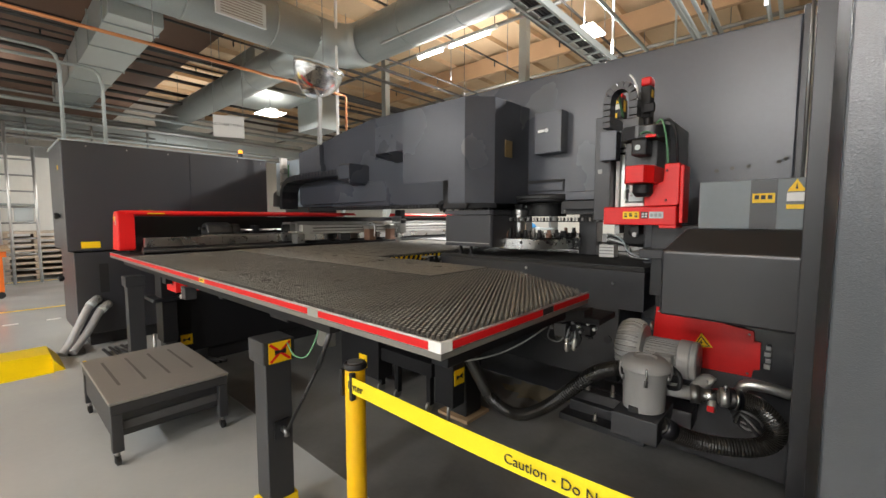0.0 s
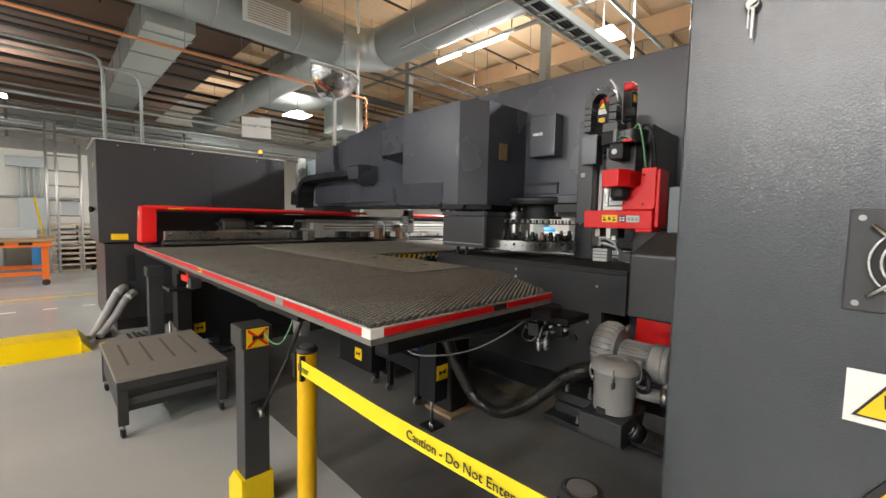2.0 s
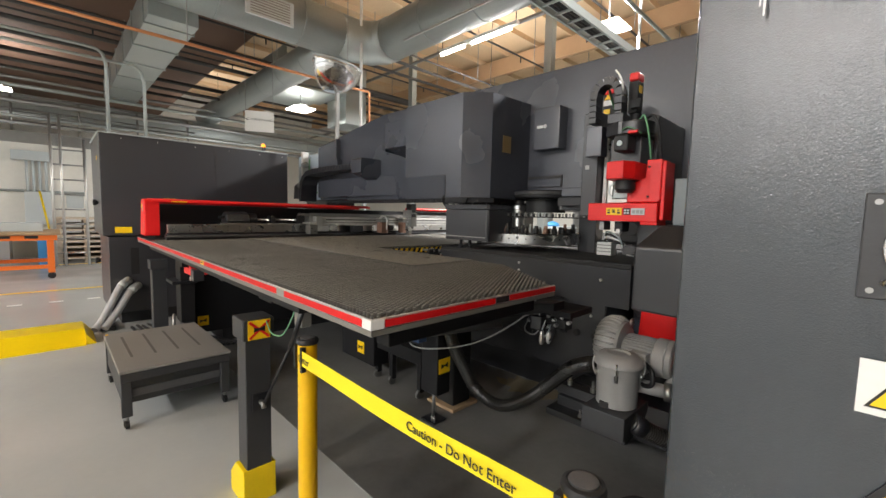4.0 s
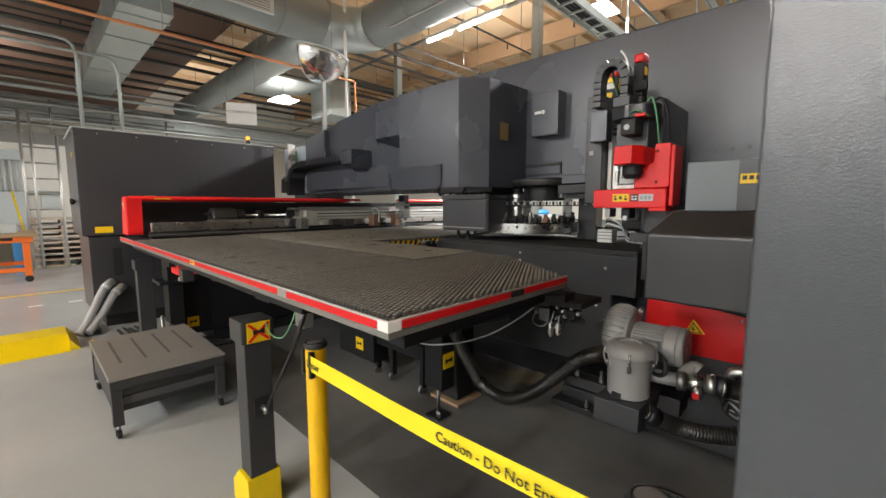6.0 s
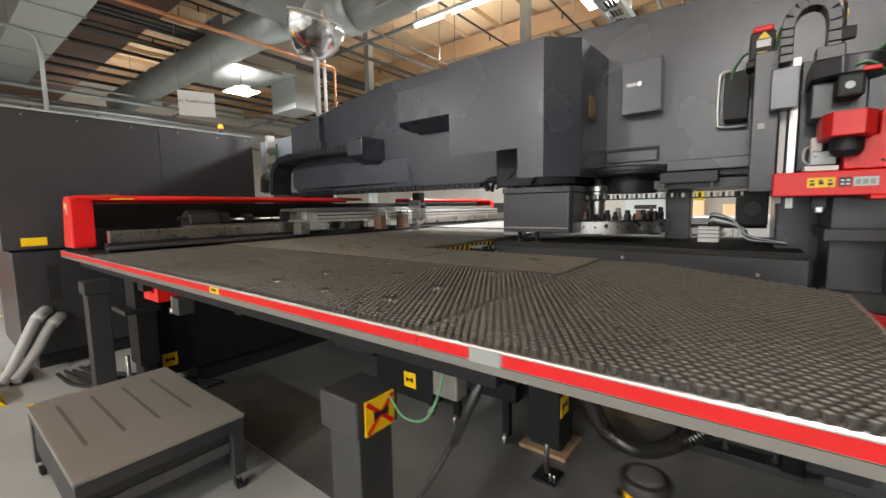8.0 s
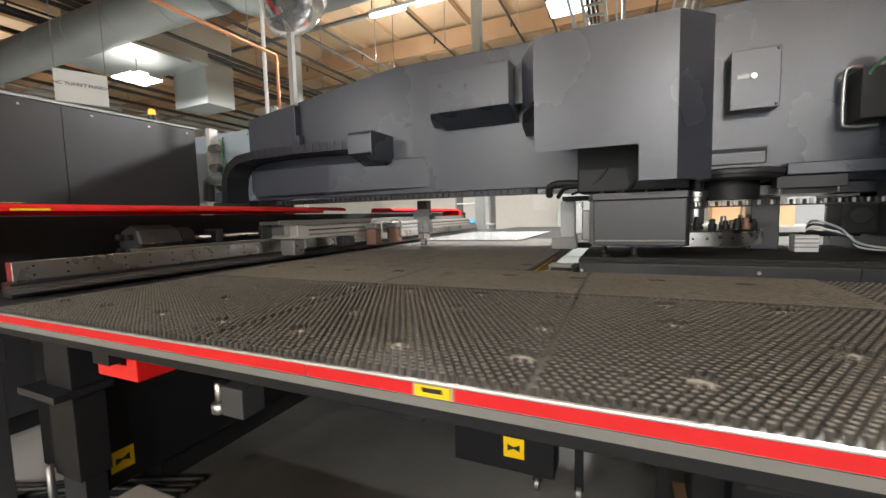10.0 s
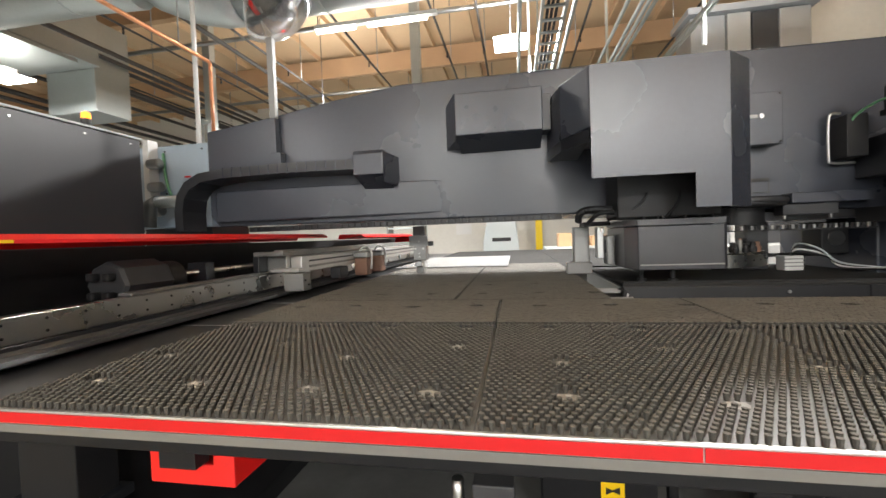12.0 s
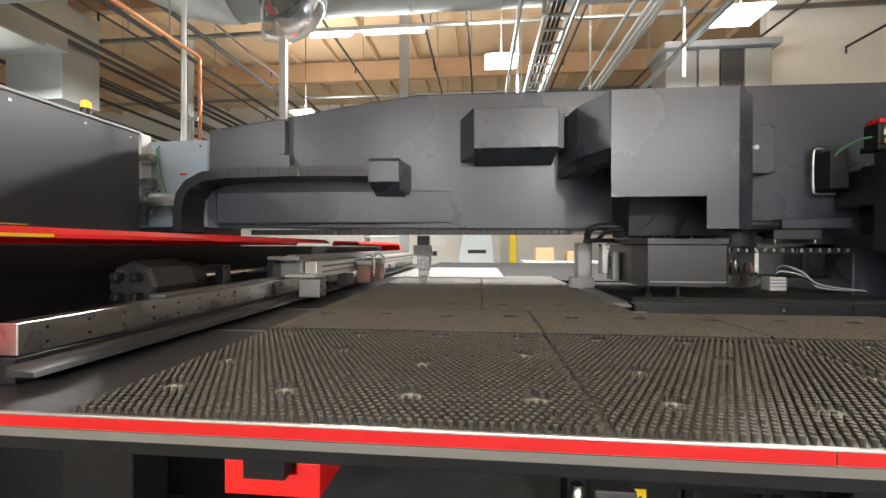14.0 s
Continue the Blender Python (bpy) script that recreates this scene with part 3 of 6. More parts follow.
part("slide_head", B(-0.752, -0.715, 2.45, 2.52, 1.573, 1.632, bevel=0.004), WHITE, slide)
for x in (-0.735, -0.69):
    part("screw", LA((x, 2.434, 1.553), [(0.006, 0), (0.007, 0.005)], "y", 8), DULL, slide)
part("air_line", T([(-0.755, 2.45, 1.52), (-0.775, 2.44, 1.545), (-0.77, 2.44, 1.585), (-0.75, 2.45, 1.60)], 0.004, 8, smooth=5), LIGHTBOX, slide)
column = part("column", B(-0.957, -0.862, 2.455, 2.76, 1.412, 2.02, bevel=0.005), DARK, changer, "black upright column")
part("column_socket", B(-0.935, -0.91, 2.4515, 2.4545, 1.69, 1.715), GREYPLASTIC, column)
part("column_arm", B(-0.95, -0.87, 2.762, 3.046, 1.70, 1.93, bevel=0.005), DARK, column)
part("column_arm", B(-0.95, -0.87, 2.762, 3.046, 1.43, 1.52, bevel=0.005), BLACK, column)
part("column_cover", B(-0.897, -0.805, 2.37, 2.45, 1.752, 1.918, bevel=0.004), PAINT, changer)
part("cover_gap", B(-0.898, -0.86, 2.3685, 2.371, 1.93, 1.938), BLACK, changer)
part("linear_rail", B(-0.855, -0.834, 2.53, 2.57, 1.36, 1.94), WHITE, changer, "bright linear guide rail")
part("linear_rail", B(-0.825, -0.795, 2.53, 2.58, 1.49, 1.99, bevel=0.003), ALU, changer, "pale slide profile")
for z in (1.80, 1.83, 1.93):
    part("rail_clip", B(-0.83, -0.79, 2.522, 2.529, z, z + 0.012), BLACK, changer)
part("back_plate", B(-0.79, -0.58, 2.58, 3.04, 1.50, 1.98, bevel=0.006), DARK, changer)
rot = part("rotary_head", LA((-0.635, 2.40, 0), [(0.085, 1.842), (0.094, 1.848), (0.094, 1.905), (0.086, 1.912), (0.03, 1.912)], seg=32), DARK, changer)
part("rotary_bracket", PR([(-0.775, 2.36), (-0.69, 2.31), (-0.60, 2.33), (-0.60, 2.60), (-0.775, 2.60)], "z", 1.846, 1.915, 0.004), DARK, rot)
part("swing_arm", B(-0.765, -0.60, 2.40, 2.58, 1.70, 1.842, bevel=0.006), DARK, changer)
part("drive_motor", B(-0.702, -0.625, 2.29, 2.398, 1.755, 1.84, bevel=0.010), BLACK, changer)
part("motor_badge", LA((-0.668, 2.285, 1.795), [(0.014, 0), (0.014, 0.005)], "y", 16), LIGHTBOX, changer)
part("red_connector", B(-0.635, -0.585, 2.30, 2.34, 1.842, 1.858, bevel=0.004), RED, changer)
m1 = part("servo_motor", B(-0.985, -0.885, 2.70, 2.80, 2.055, 2.185, bevel=0.008), BLACK, changer, "black servo motor with red cap")
part("cap", B(-0.975, -0.895, 2.705, 2.795, 2.186, 2.215, bevel=0.008), RED, m1)
part("label", PR([(-0.955, 2.150), (-0.905, 2.150), (-0.93, 2.184)], "y", 2.695, 2.6985), LABEL, m1)
part("label", B(-0.958, -0.902, 2.695, 2.6985, 2.112, 2.145), WHITE, m1)
part("label", B(-0.8845, -0.882, 2.715, 2.755, 2.10, 2.17), LABEL, m1)
part("flange", B(-0.995, -0.875, 2.69, 2.81, 2.022, 2.053, bevel=0.004), BLACK, m1)
part("tag", B(-0.955, -0.915, 2.695, 2.6985, 2.06, 2.09), LABEL, m1)
m2 = part("servo_motor", B(-0.722, -0.668, 2.49, 2.57, 1.99, 2.165, bevel=0.008), BLACK, changer, "slim black servo motor with red cap")
part("cap", B(-0.722, -0.668, 2.49, 2.57, 2.166, 2.212, bevel=0.010), RED, m2)
part("label", B(-0.667, -0.6645, 2.50, 2.54, 2.10, 2.14), LABEL, m2)
part("connector", B(-0.70, -0.64, 2.46, 2.489, 2.01, 2.06, bevel=0.006), BLACK, m2)
part("motor_shaft", LA((-0.69, 2.53, 0), [(0.03, 1.91), (0.03, 1.99)], seg=16), BLACK, m2)
arch = [(-0.855, 1.93), (-0.855, 2.06), (-0.848, 2.105), (-0.828, 2.135), (-0.80, 2.15), (-0.768, 2.15), (-0.74, 2.135), (-0.722, 2.105), (-0.714, 2.06), (-0.714, 1.98), (-0.714, 1.92)]
chain = thing("cable_chain", (-0.88, 2.6, 2.0), "black plastic cable chain arching over the changer", "cable chain")
for (xa, za), (xb, zb) in zip(arch, arch[1:]):
    n = max(1, round(math.hypot(xb - xa, zb - za) / 0.033))
    for k in range(n):
        u, v = (k + 0.03) / n, (k + 0.97) / n
        d = Vector((xb - xa, zb - za)).normalized()
        w = Vector((-d.y, d.x)) * 0.021
        p, q = Vector((xa + (xb - xa) * u, za + (zb - za) * u)), Vector((xa + (xb - xa) * v, za + (zb - za) * v))
        part("link", PR([tuple(p + w), tuple(q + w), tuple(q - w), tuple(p - w)], "y", 2.345, 2.425, 0.003), DARK, chain)
part("chain_foot", B(-0.765, -0.68, 2.34, 2.43, 1.915, 1.965, bevel=0.004), DARK, chain)
part("white_strip", T([(-0.70, 2.36, 2.06), (-0.702, 2.36, 2.12), (-0.72, 2.36, 2.17), (-0.742, 2.36, 2.20)], 0.005, 6, smooth=4), WHITE, chain)
part("cable", T([(-0.985, 2.74, 2.11), (-1.02, 2.80, 2.10), (-1.06, 2.90, 2.04), (-1.07, 2.95, 1.90), (-1.05, 2.97, 1.84)], 0.007, 8, smooth=6), GREENWIRE, changer, "green earth cable")
part("cable", T([(-0.885, 2.72, 2.06), (-0.87, 2.60, 2.14), (-0.82, 2.46, 2.165), (-0.77, 2.44, 2.155)], 0.007, 8, smooth=6), GREENWIRE, chain, "green earth cable")
part("cable", T([(-0.60, 2.36, 1.92), (-0.57, 2.34, 1.93), (-0.55, 2.35, 1.85), (-0.545, 2.40, 1.712)], 0.005, 8, smooth=6), GREENWIRE, changer, "green earth cable")
part("cable", T([(-0.66, 2.30, 1.865), (-0.63, 2.29, 1.872), (-0.60, 2.30, 1.86), (-0.575, 2.33, 1.84)], 0.004, 8, smooth=6), GREENWIRE, changer, "green earth cable")
part("cable", T([(-0.61, 2.42, 1.91), (-0.55, 2.40, 1.94), (-0.515, 2.40, 1.86), (-0.51, 2.44, 1.715)], 0.007, 8, smooth=6), BLACK, changer)
part("conduit_loop", T([(-1.05, 3.01, 2.10), (-1.10, 3.00, 2.10), (-1.12, 3.00, 2.06), (-1.12, 3.00, 1.84), (-1.10, 3.00, 1.80), (-0.98, 3.0, 1.795)], 0.008, 8, smooth=5), ALU, changer)
part("cable_bracket", B(-1.09, -0.98, 2.90, 3.044, 1.82, 2.07, bevel=0.004), BLACK, changer)
part("slide_base", B(-0.84, -0.62, 2.54, 2.84, 1.392, 1.489, bevel=0.005), DARK, changer)
part("gripper", B(-0.825, -0.795, 2.44, 2.53, 1.335, 1.386, bevel=0.004), DULL, changer)
grip = part("gripper", B(-0.735, -0.69, 2.44, 2.54, 1.33, 1.386, bevel=0.004), BLACK, changer)
part("tip", B(-0.725, -0.70, 2.436, 2.47, 1.318, 1.345, bevel=0.004), STEEL, grip)
part("base_block", B(-0.66, -0.42, 2.58, 2.95, 0.972, 1.386, bevel=0.006), DARK, changer)
part("base_plate", B(-0.69, -0.47, 2.46, 2.90, 1.20, 1.25, bevel=0.004), CART, changer)
valve = thing("valve_block", (-1.16, 3.3, 1.112), "white pneumatic valve block with loose air lines", "valve")
part("body", B(-1.215, -1.10, 3.26, 3.36, 1.114, 1.215, bevel=0.004), WHITE, valve)
for z in (1.14, 1.165, 1.19):
    part("rib", B(-1.219, -1.096, 3.255, 3.259, z, z + 0.007), DULL, valve)
for k in range(4):
    part("air_line", T([(-1.15, 3.30, 1.21), (-1.14, 3.26, 1.30 - k * 0.02), (-1.03 + 0.02 * k, 3.22, 1.26 - k * 0.02), (-0.95, 3.16, 1.17 - 0.01 * k), (-0.78, 3.0, 1.14)], 0.007, 8, smooth=6), (LIGHTBOX, BLACK, WHITE, BLACK)[k], valve)

# ---- mirror on its post ----
mirror = thing("convex_mirror", (-4.85, 3.02, 2.05), "half-dome safety mirror on a steel post above the press", "mirror")
part("post", B(-4.887, -4.836, 2.985, 3.03, 2.402, 3.02, bevel=0.003), GREYPLASTIC, mirror)
part("clamp", B(-4.89, -4.80, 2.975, 3.046, 2.03, 2.13, bevel=0.004), PAINT, mirror)
part("sleeve", B(-4.885, -4.838, 2.98, 3.046, 2.131, 2.40, bevel=0.004), PAINT, mirror)
bm = bmesh.new()
R = 0.40
vv = []
for i in range(13):
    th = math.pi / 2 * i / 12
    vv.append([bm.verts.new((R * math.cos(th) * math.cos(math.pi * k / 24), -R * math.cos(th) * math.sin(math.pi * k / 24), -R * 0.95 * math.sin(th))) for k in range(25)])
for a, b in zip(vv, vv[1:]):
    for k in range(24):
        f = bm.faces.new((a[k], a[k + 1], b[k + 1], b[k]))
        f.smooth = True
bmesh.ops.remove_doubles(bm, verts=bm.verts, dist=1e-4)
bmesh.ops.recalc_face_normals(bm, faces=bm.faces)
bmesh.ops.solidify(bm, geom=bm.faces[:], thickness=0.004)
MM = pose(-4.935, 2.97, 3.40, 11, 0, 116)
bm.transform(MM)
part("dome", bm, MIRROR, mirror, "silvered acrylic half dome")
bm = T([Vector((R * math.cos(math.pi * k / 24), -R * math.sin(math.pi * k / 24), 0)) for k in range(25)], 0.010, 8)
bm.transform(MM)
part("rim", bm, LIGHTBOX, mirror)
bm = PR([(0.004, 0.0), (0.15, 0.0), (0.004, -0.24)], "x", -0.006, 0.006)
bm.transform(MM)
part("bracket", bm, BLACK, mirror)

# ---- work table ----
table = thing("brush_table", (-2.5, 1.4, 0), "wide work table of dark bristle panels edged with red tape", "work table")
part("table_plate", PR([(-5.0, 0.785), (-0.705, 0.785), (-0.705, 1.755), (-1.24, 2.12), (-2.586, 2.12), (-2.586, 8.4), (-5.0, 8.4)], "z", 1.052, 1.084), PLATE, table, "dark steel table plate")
front = part("front_edge", B(-5.0, -0.695, 0.775, 0.784, 1.067, 1.098, bevel=0.002), ALU, table, "aluminium edge profile")
part("lower_edge", B(-5.0, -0.696, 0.776, 0.784, 1.048, 1.066), EDGEGREY, table, "dull grey lower edge strip")
side = part("side_edge", B(-0.704, -0.695, 0.785, 1.76, 1.067, 1.098, bevel=0.002), ALU, table, "aluminium edge profile")
part("lower_edge", B(-0.704, -0.697, 0.785, 1.76, 1.048, 1.066), EDGEGREY, table, "dull grey lower edge strip")
for a, b in ((-4.98, -2.76), (-2.757, -2.51), (-2.43, -1.497), (-1.494, -1.362), (-1.288, -0.741)):
    part("red_tape", B(a, b, 0.7725, 0.7745, 1.070, 1.0925), REDTAPE, front)
part("grey_joint", B(-1.36, -1.29, 0.7728, 0.7745, 1.066, 1.095), GALV, front)
lab = part("edge_label", B(-2.505, -2.435, 0.7705, 0.7722, 1.071, 1.092), LABEL, front)
part("print_bar", B(-2.49, -2.45, 0.769, 0.770, 1.080, 1.088), INK, lab)
part("white_corner", B(-0.738, -0.692, 0.7722, 0.7745, 1.068, 1.097), WHITE, front)
part("white_corner", B(-0.6945, -0.692, 0.774, 0.818, 1.068, 1.097), WHITE, side)
for a, b in ((0.822, 1.33), (1.42, 1.755)):
    part("red_tape", B(-0.6945, -0.6925, a, b, 1.070, 1.0925), REDTAPE, side)
part("black_tape", B(-0.6945, -0.6923, 1.335, 1.415, 1.070, 1.0925), INK, side)
part("front_beam", B(-4.9, -1.35, 0.86, 0.92, 0.975, 1.05, bevel=0.004), BEAM, table)
part("rear_beam", B(-4.6, -0.8, 1.70, 1.76, 0.96, 1.05, bevel=0.004), BEAM, table)
part("cross_beam", B(-0.85, -0.78, 0.90, 1.70, 0.97, 1.05, bevel=0.004), BEAM, table)
part("cross_beam", B(-2.62, -2.56, 0.905, 1.695, 0.94, 1.05, bevel=0.004), BEAM, table)
lift = part("red_bracket", PR([(-3.985, 0.825), (-3.985, 0.91), (-3.91, 0.91), (-3.91, 0.88), (-3.80, 0.88), (-3.80, 0.91), (-3.74, 0.91), (-3.74, 0.825)], "y", 0.98, 1.16, 0.003), RED, table, "red bracket under the table")
part("bracket_arm", B(-3.738, -3.66, 1.04, 1.16, 0.885, 0.905), RED, lift)
part("bracket_hanger", B(-3.98, -3.75, 1.0, 1.14, 0.911, 1.05), BEAM, lift)
part("bracket_tab", B(-3.905, -3.805, 0.93, 0.975, 0.895, 0.974), BEAM, table)
hb = part("hex_bolt", LA((-3.16, 0.87, 0), [(0.012, 0.90), (0.012, 0.96)], seg=10), STEEL, table)
part("bolt_head", LA((-3.16, 0.87, 0), [(0.022, 0.875), (0.022, 0.902)], seg=6), STEEL, hb)
part("bolt_bracket", B(-3.13, -3.05, 0.85, 0.92, 0.88, 0.96, bevel=0.003), CART, table)
part("hanging_plate", B(-1.60, -1.52, 0.95, 1.0, 0.86, 1.05, bevel=0.004), EDGEGREY, table)
part("hanging_plate", B(-1.98, -1.80, 0.92, 0.97, 0.93, 1.05, bevel=0.004), BEAM, table)
# plate strips along the carriage side
for y in (1.64, 2.225, 3.14):
    part("bright_line", B(-4.5, -4.25, y, y + 0.007, 1.084, 1.0855), ALU, table)


SPOT_X = [-4.10 + 0.2925 * k for k in range(9)]
SPOT_Y = ((0.955, 1.18, 1.545, 1.93, 2.34, 2.74), (0.945, 1.31, 1.54, 1.95, 2.33, 2.72))


def bristles(name, x0, x1, y0, y1, dx, dy, r, h, seg, base, parent, inside=None, bare=True):
    """Bristle tufts in a staggered grid, left out round the fixing screws."""
    rng = random.Random(int((x0 * 31 + y0 * 17) * 100))
    V, F = [], []
    ny, nx = round((y1 - y0) / dy), round((x1 - x0) / dx)
    px, py = (x1 - x0) / (nx + 0.5), (y1 - y0) / ny
    holes = [(x + rng.uniform(-0.008, 0.008), y + rng.uniform(-0.01, 0.01)) for k, x in enumerate(SPOT_X) for y in SPOT_Y[k % 2] if x0 + 0.03 < x < x1 - 0.03 and y0 + 0.02 < y < y1 - 0.02 and not (inside and not inside(x, y))]
    for j in range(ny):
        for i in range(nx):
            x = x0 + (i + (0.95 if j % 2 else 0.45)) * px
            y = y0 + (j + 0.5) * py
            if inside and not inside(x, y):
                continue
            if any(((x - hx) / 0.034) ** 2 + ((y - hy) / 0.024) ** 2 < 1 for hx, hy in holes):
                continue
            if bare and rng.random() < 0.004:
                continue
            tx, ty = rng.uniform(-0.16, 0.16) * r, rng.uniform(-0.16, 0.16) * r
            hh = h * rng.uniform(0.94, 1.04)
            n = len(V)
            for k in range(seg):
                a = 2 * math.pi * k / seg + 0.4
                V.append((x + r * 0.74 * math.cos(a), y + r * 0.74 * math.sin(a), base))
            for k in range(seg):
                a = 2 * math.pi * k / seg + 0.4
                V.append((x + tx + r * math.cos(a), y + ty + r * math.sin(a), base + hh))
            for k in range(seg):
                F.append((n + k, n + (k + 1) % seg, n + seg + (k + 1) % seg, n + seg + k))
            for k in range(seg):
                a = 2 * math.pi * k / seg + 0.4
                q = r * rng.uniform(0.5, 0.75)
                V.append((x + tx + q * math.cos(a), y + ty + q * math.sin(a), base + hh + h * rng.uniform(0.02, 0.06)))
            for k in range(seg):
                F.append((n + seg + k, n + seg + (k + 1) % seg, n + 2 * seg + (k + 1) % seg, n + 2 * seg + k))
            F.append(tuple(range(n + 2 * seg, n + 3 * seg)))
    me = bpy.data.meshes.new(name)
    me.from_pydata(V, [], F)
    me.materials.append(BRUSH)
    ob = new(name, me)
    ob.parent = parent
    ob.matrix_parent_inverse = parent.matrix_world.inverted()
    tagged(ob, kind="stuff")
    if bare and holes:
        bm = bmesh.new()
        for hx, hy in holes:
            ring = [(hx + 0.030 * rng.uniform(0.7, 1.1) * math.cos(k * 0.785), hy + 0.021 * rng.uniform(0.7, 1.1) * math.sin(k * 0.785)) for k in range(8)]
            prism(bm, ring, "z", base, base + 0.003)
            lathe(bm, (hx, hy, base + 0.003), [(0.007, 0), (0.007, 0.004), (0.004, 0.006)], seg=8)
        tagged(part("bare_spot", bm, CLEAR, parent, "bare shiny patches with screw heads"), kind="stuff")
    return ob


XS = (-4.20, -3.115, -2.305, -1.495, -0.704)
JY = 1.588


def corner(x, y):
    return (x + 0.725) * 0.365 + (y - 1.735) * 0.52 < 0 or y < 1.73


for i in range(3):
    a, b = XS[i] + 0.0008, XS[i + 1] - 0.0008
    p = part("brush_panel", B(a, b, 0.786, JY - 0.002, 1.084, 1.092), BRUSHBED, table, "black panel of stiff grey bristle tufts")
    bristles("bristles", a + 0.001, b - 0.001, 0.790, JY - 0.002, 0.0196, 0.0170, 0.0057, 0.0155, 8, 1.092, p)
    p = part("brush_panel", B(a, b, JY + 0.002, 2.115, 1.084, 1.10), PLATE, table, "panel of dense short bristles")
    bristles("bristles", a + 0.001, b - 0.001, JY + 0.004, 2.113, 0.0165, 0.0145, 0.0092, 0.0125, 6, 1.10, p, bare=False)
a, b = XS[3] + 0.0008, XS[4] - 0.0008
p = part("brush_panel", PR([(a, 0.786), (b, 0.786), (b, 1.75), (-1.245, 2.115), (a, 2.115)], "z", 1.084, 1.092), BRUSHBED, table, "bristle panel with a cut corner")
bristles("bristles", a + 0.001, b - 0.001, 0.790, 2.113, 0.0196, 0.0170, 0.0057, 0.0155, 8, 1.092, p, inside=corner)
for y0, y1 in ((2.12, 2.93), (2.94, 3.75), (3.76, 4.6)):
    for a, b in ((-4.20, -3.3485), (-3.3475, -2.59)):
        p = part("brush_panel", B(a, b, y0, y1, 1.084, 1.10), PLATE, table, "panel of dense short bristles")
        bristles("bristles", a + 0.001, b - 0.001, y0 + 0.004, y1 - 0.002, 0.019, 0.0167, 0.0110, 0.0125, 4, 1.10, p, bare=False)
p = part("brush_panel", B(-2.586, -1.2, 4.05, 8.35, 1.06, 1.112), BEDBRUSH, table)
p = part("brush_panel", B(-4.20, -2.59, 4.61, 8.35, 1.084, 1.112), BEDBRUSH, table)

solid("metal_sheet", B(-4.3, -3.12, 4.2, 6.1, 1.122, 1.1245), SHEET, "bright sheet-metal blank lying on the table", "sheet metal")


# table legs
def leg(x, y, w, top, label_on, group):
    t = thing("support_post", (x, y, 0), "dark steel support post under the table edge", "support leg", group)
    part("post", B(x - w / 2, x + w / 2, y - w / 2, y + w / 2, 0.0, top - 0.10, bevel=0.004), CART, t)
    part("head_plate", B(x - w * 0.68, x + w * 0.60, y - w * 0.62, y + w * 0.62, top - 0.10, top, bevel=0.006), CART, t)
    return t


l1 = leg(-1.70, 0.86, 0.115, 0.90, True, "table legs")
lab = part("warning_label", B(-1.627, -1.624, 0.81, 0.91, 0.805, 0.895), LABEL, l1, "yellow crossed-out pinch label")
part("cross", PR([(0.812, 0.885), (0.820, 0.893), (0.908, 0.815), (0.900, 0.807)], "x", -1.6238, -1.6225), RED, lab)
part("cross", PR([(0.812, 0.815), (0.820, 0.807), (0.908, 0.885), (0.900, 0.893)], "x", -1.6222, -1.621), RED, lab)
part("pictogram", PR([(0.835, 0.84), (0.835, 0.862), (0.86, 0.857), (0.885, 0.866), (0.885, 0.84), (0.86, 0.848)], "x", -1.6209, -1.6196), INK, lab)
shoe = part("yellow_foot", PR([(-1.83, 0.0), (-1.83, 0.10), (-1.755, 0.175), (-1.64, 0.175), (-1.635, 0.0)], "y", 0.785, 0.935, 0.004), YELLOW, l1, "yellow sheet-steel foot cover")
part("eye_plate", B(-1.6415, -1.632, 0.83, 0.90, 0.46, 0.54), DARK, l1)
part("eye_bolt", T([(-1.63, 0.865, 0.50), (-1.60, 0.865, 0.50), (-1.595, 0.865, 0.48)], 0.012, 8), DULL, l1)
l1.location = (-1.735, 0.81, 0)
strut = thing("gas_strut", (-1.5, 1.0, 0.5), "slim black gas strut between leg and table", "strut")
part("tube", T([(-1.635, 0.818, 0.50), (-1.48, 0.88, 0.80)], 0.007, 10), BLACK, strut)
part("rod", T([(-1.48, 0.88, 0.80), (-1.40, 0.91, 1.0)], 0.011, 10), DARK, strut)
part("end", LA((-1.40, 0.91, 0.985), [(0.018, -0.02), (0.018, 0.02)], "y", 12), DULL, strut)
solid("earth_cable", T([(-1.655, 0.84, 0.885), (-1.615, 0.85, 0.835), (-1.565, 0.88, 0.835), (-1.545, 0.92, 0.92), (-1.55, 0.95, 1.04)], 0.0035, 8, smooth=8), GREENWIRE, "thin green earth cable looped under the table", "cable")
leg(-4.90, 0.93, 0.13, 0.86, False, "table legs")
l3 = thing("adjusting_leg", (-4.35, 1.05, 0), "black adjustable machine foot with a levelling bolt", "support leg")
part("upright", B(-4.45, -4.25, 1.0, 1.12, 0.30, 1.04, bevel=0.004), BEAM, l3)
part("flange", B(-4.52, -4.22, 0.93, 1.14, 0.68, 0.71, bevel=0.003), DARK, l3)
part("levelling_bolt", T([(-4.42, 0.97, 0.12), (-4.42, 0.97, 0.36)], 0.014, 8), DULL, l3)
part("pad", LA((-4.42, 0.97, 0), [(0.05, 0.0), (0.05, 0.02), (0.03, 0.03), (0.03, 0.12)], seg=16), DULL, l3)
part("foot", B(-4.44, -4.26, 1.02, 1.10, 0.0, 0.30), DARK, l3)
base = thing("machine_plinth", (-4.6, 3.0, 0), "long black machine base under the carriage", "machine base")
part("body", B(-4.95, -4.36, 1.14, 7.8, 0.14, 1.04, bevel=0.01), BEAM, base)
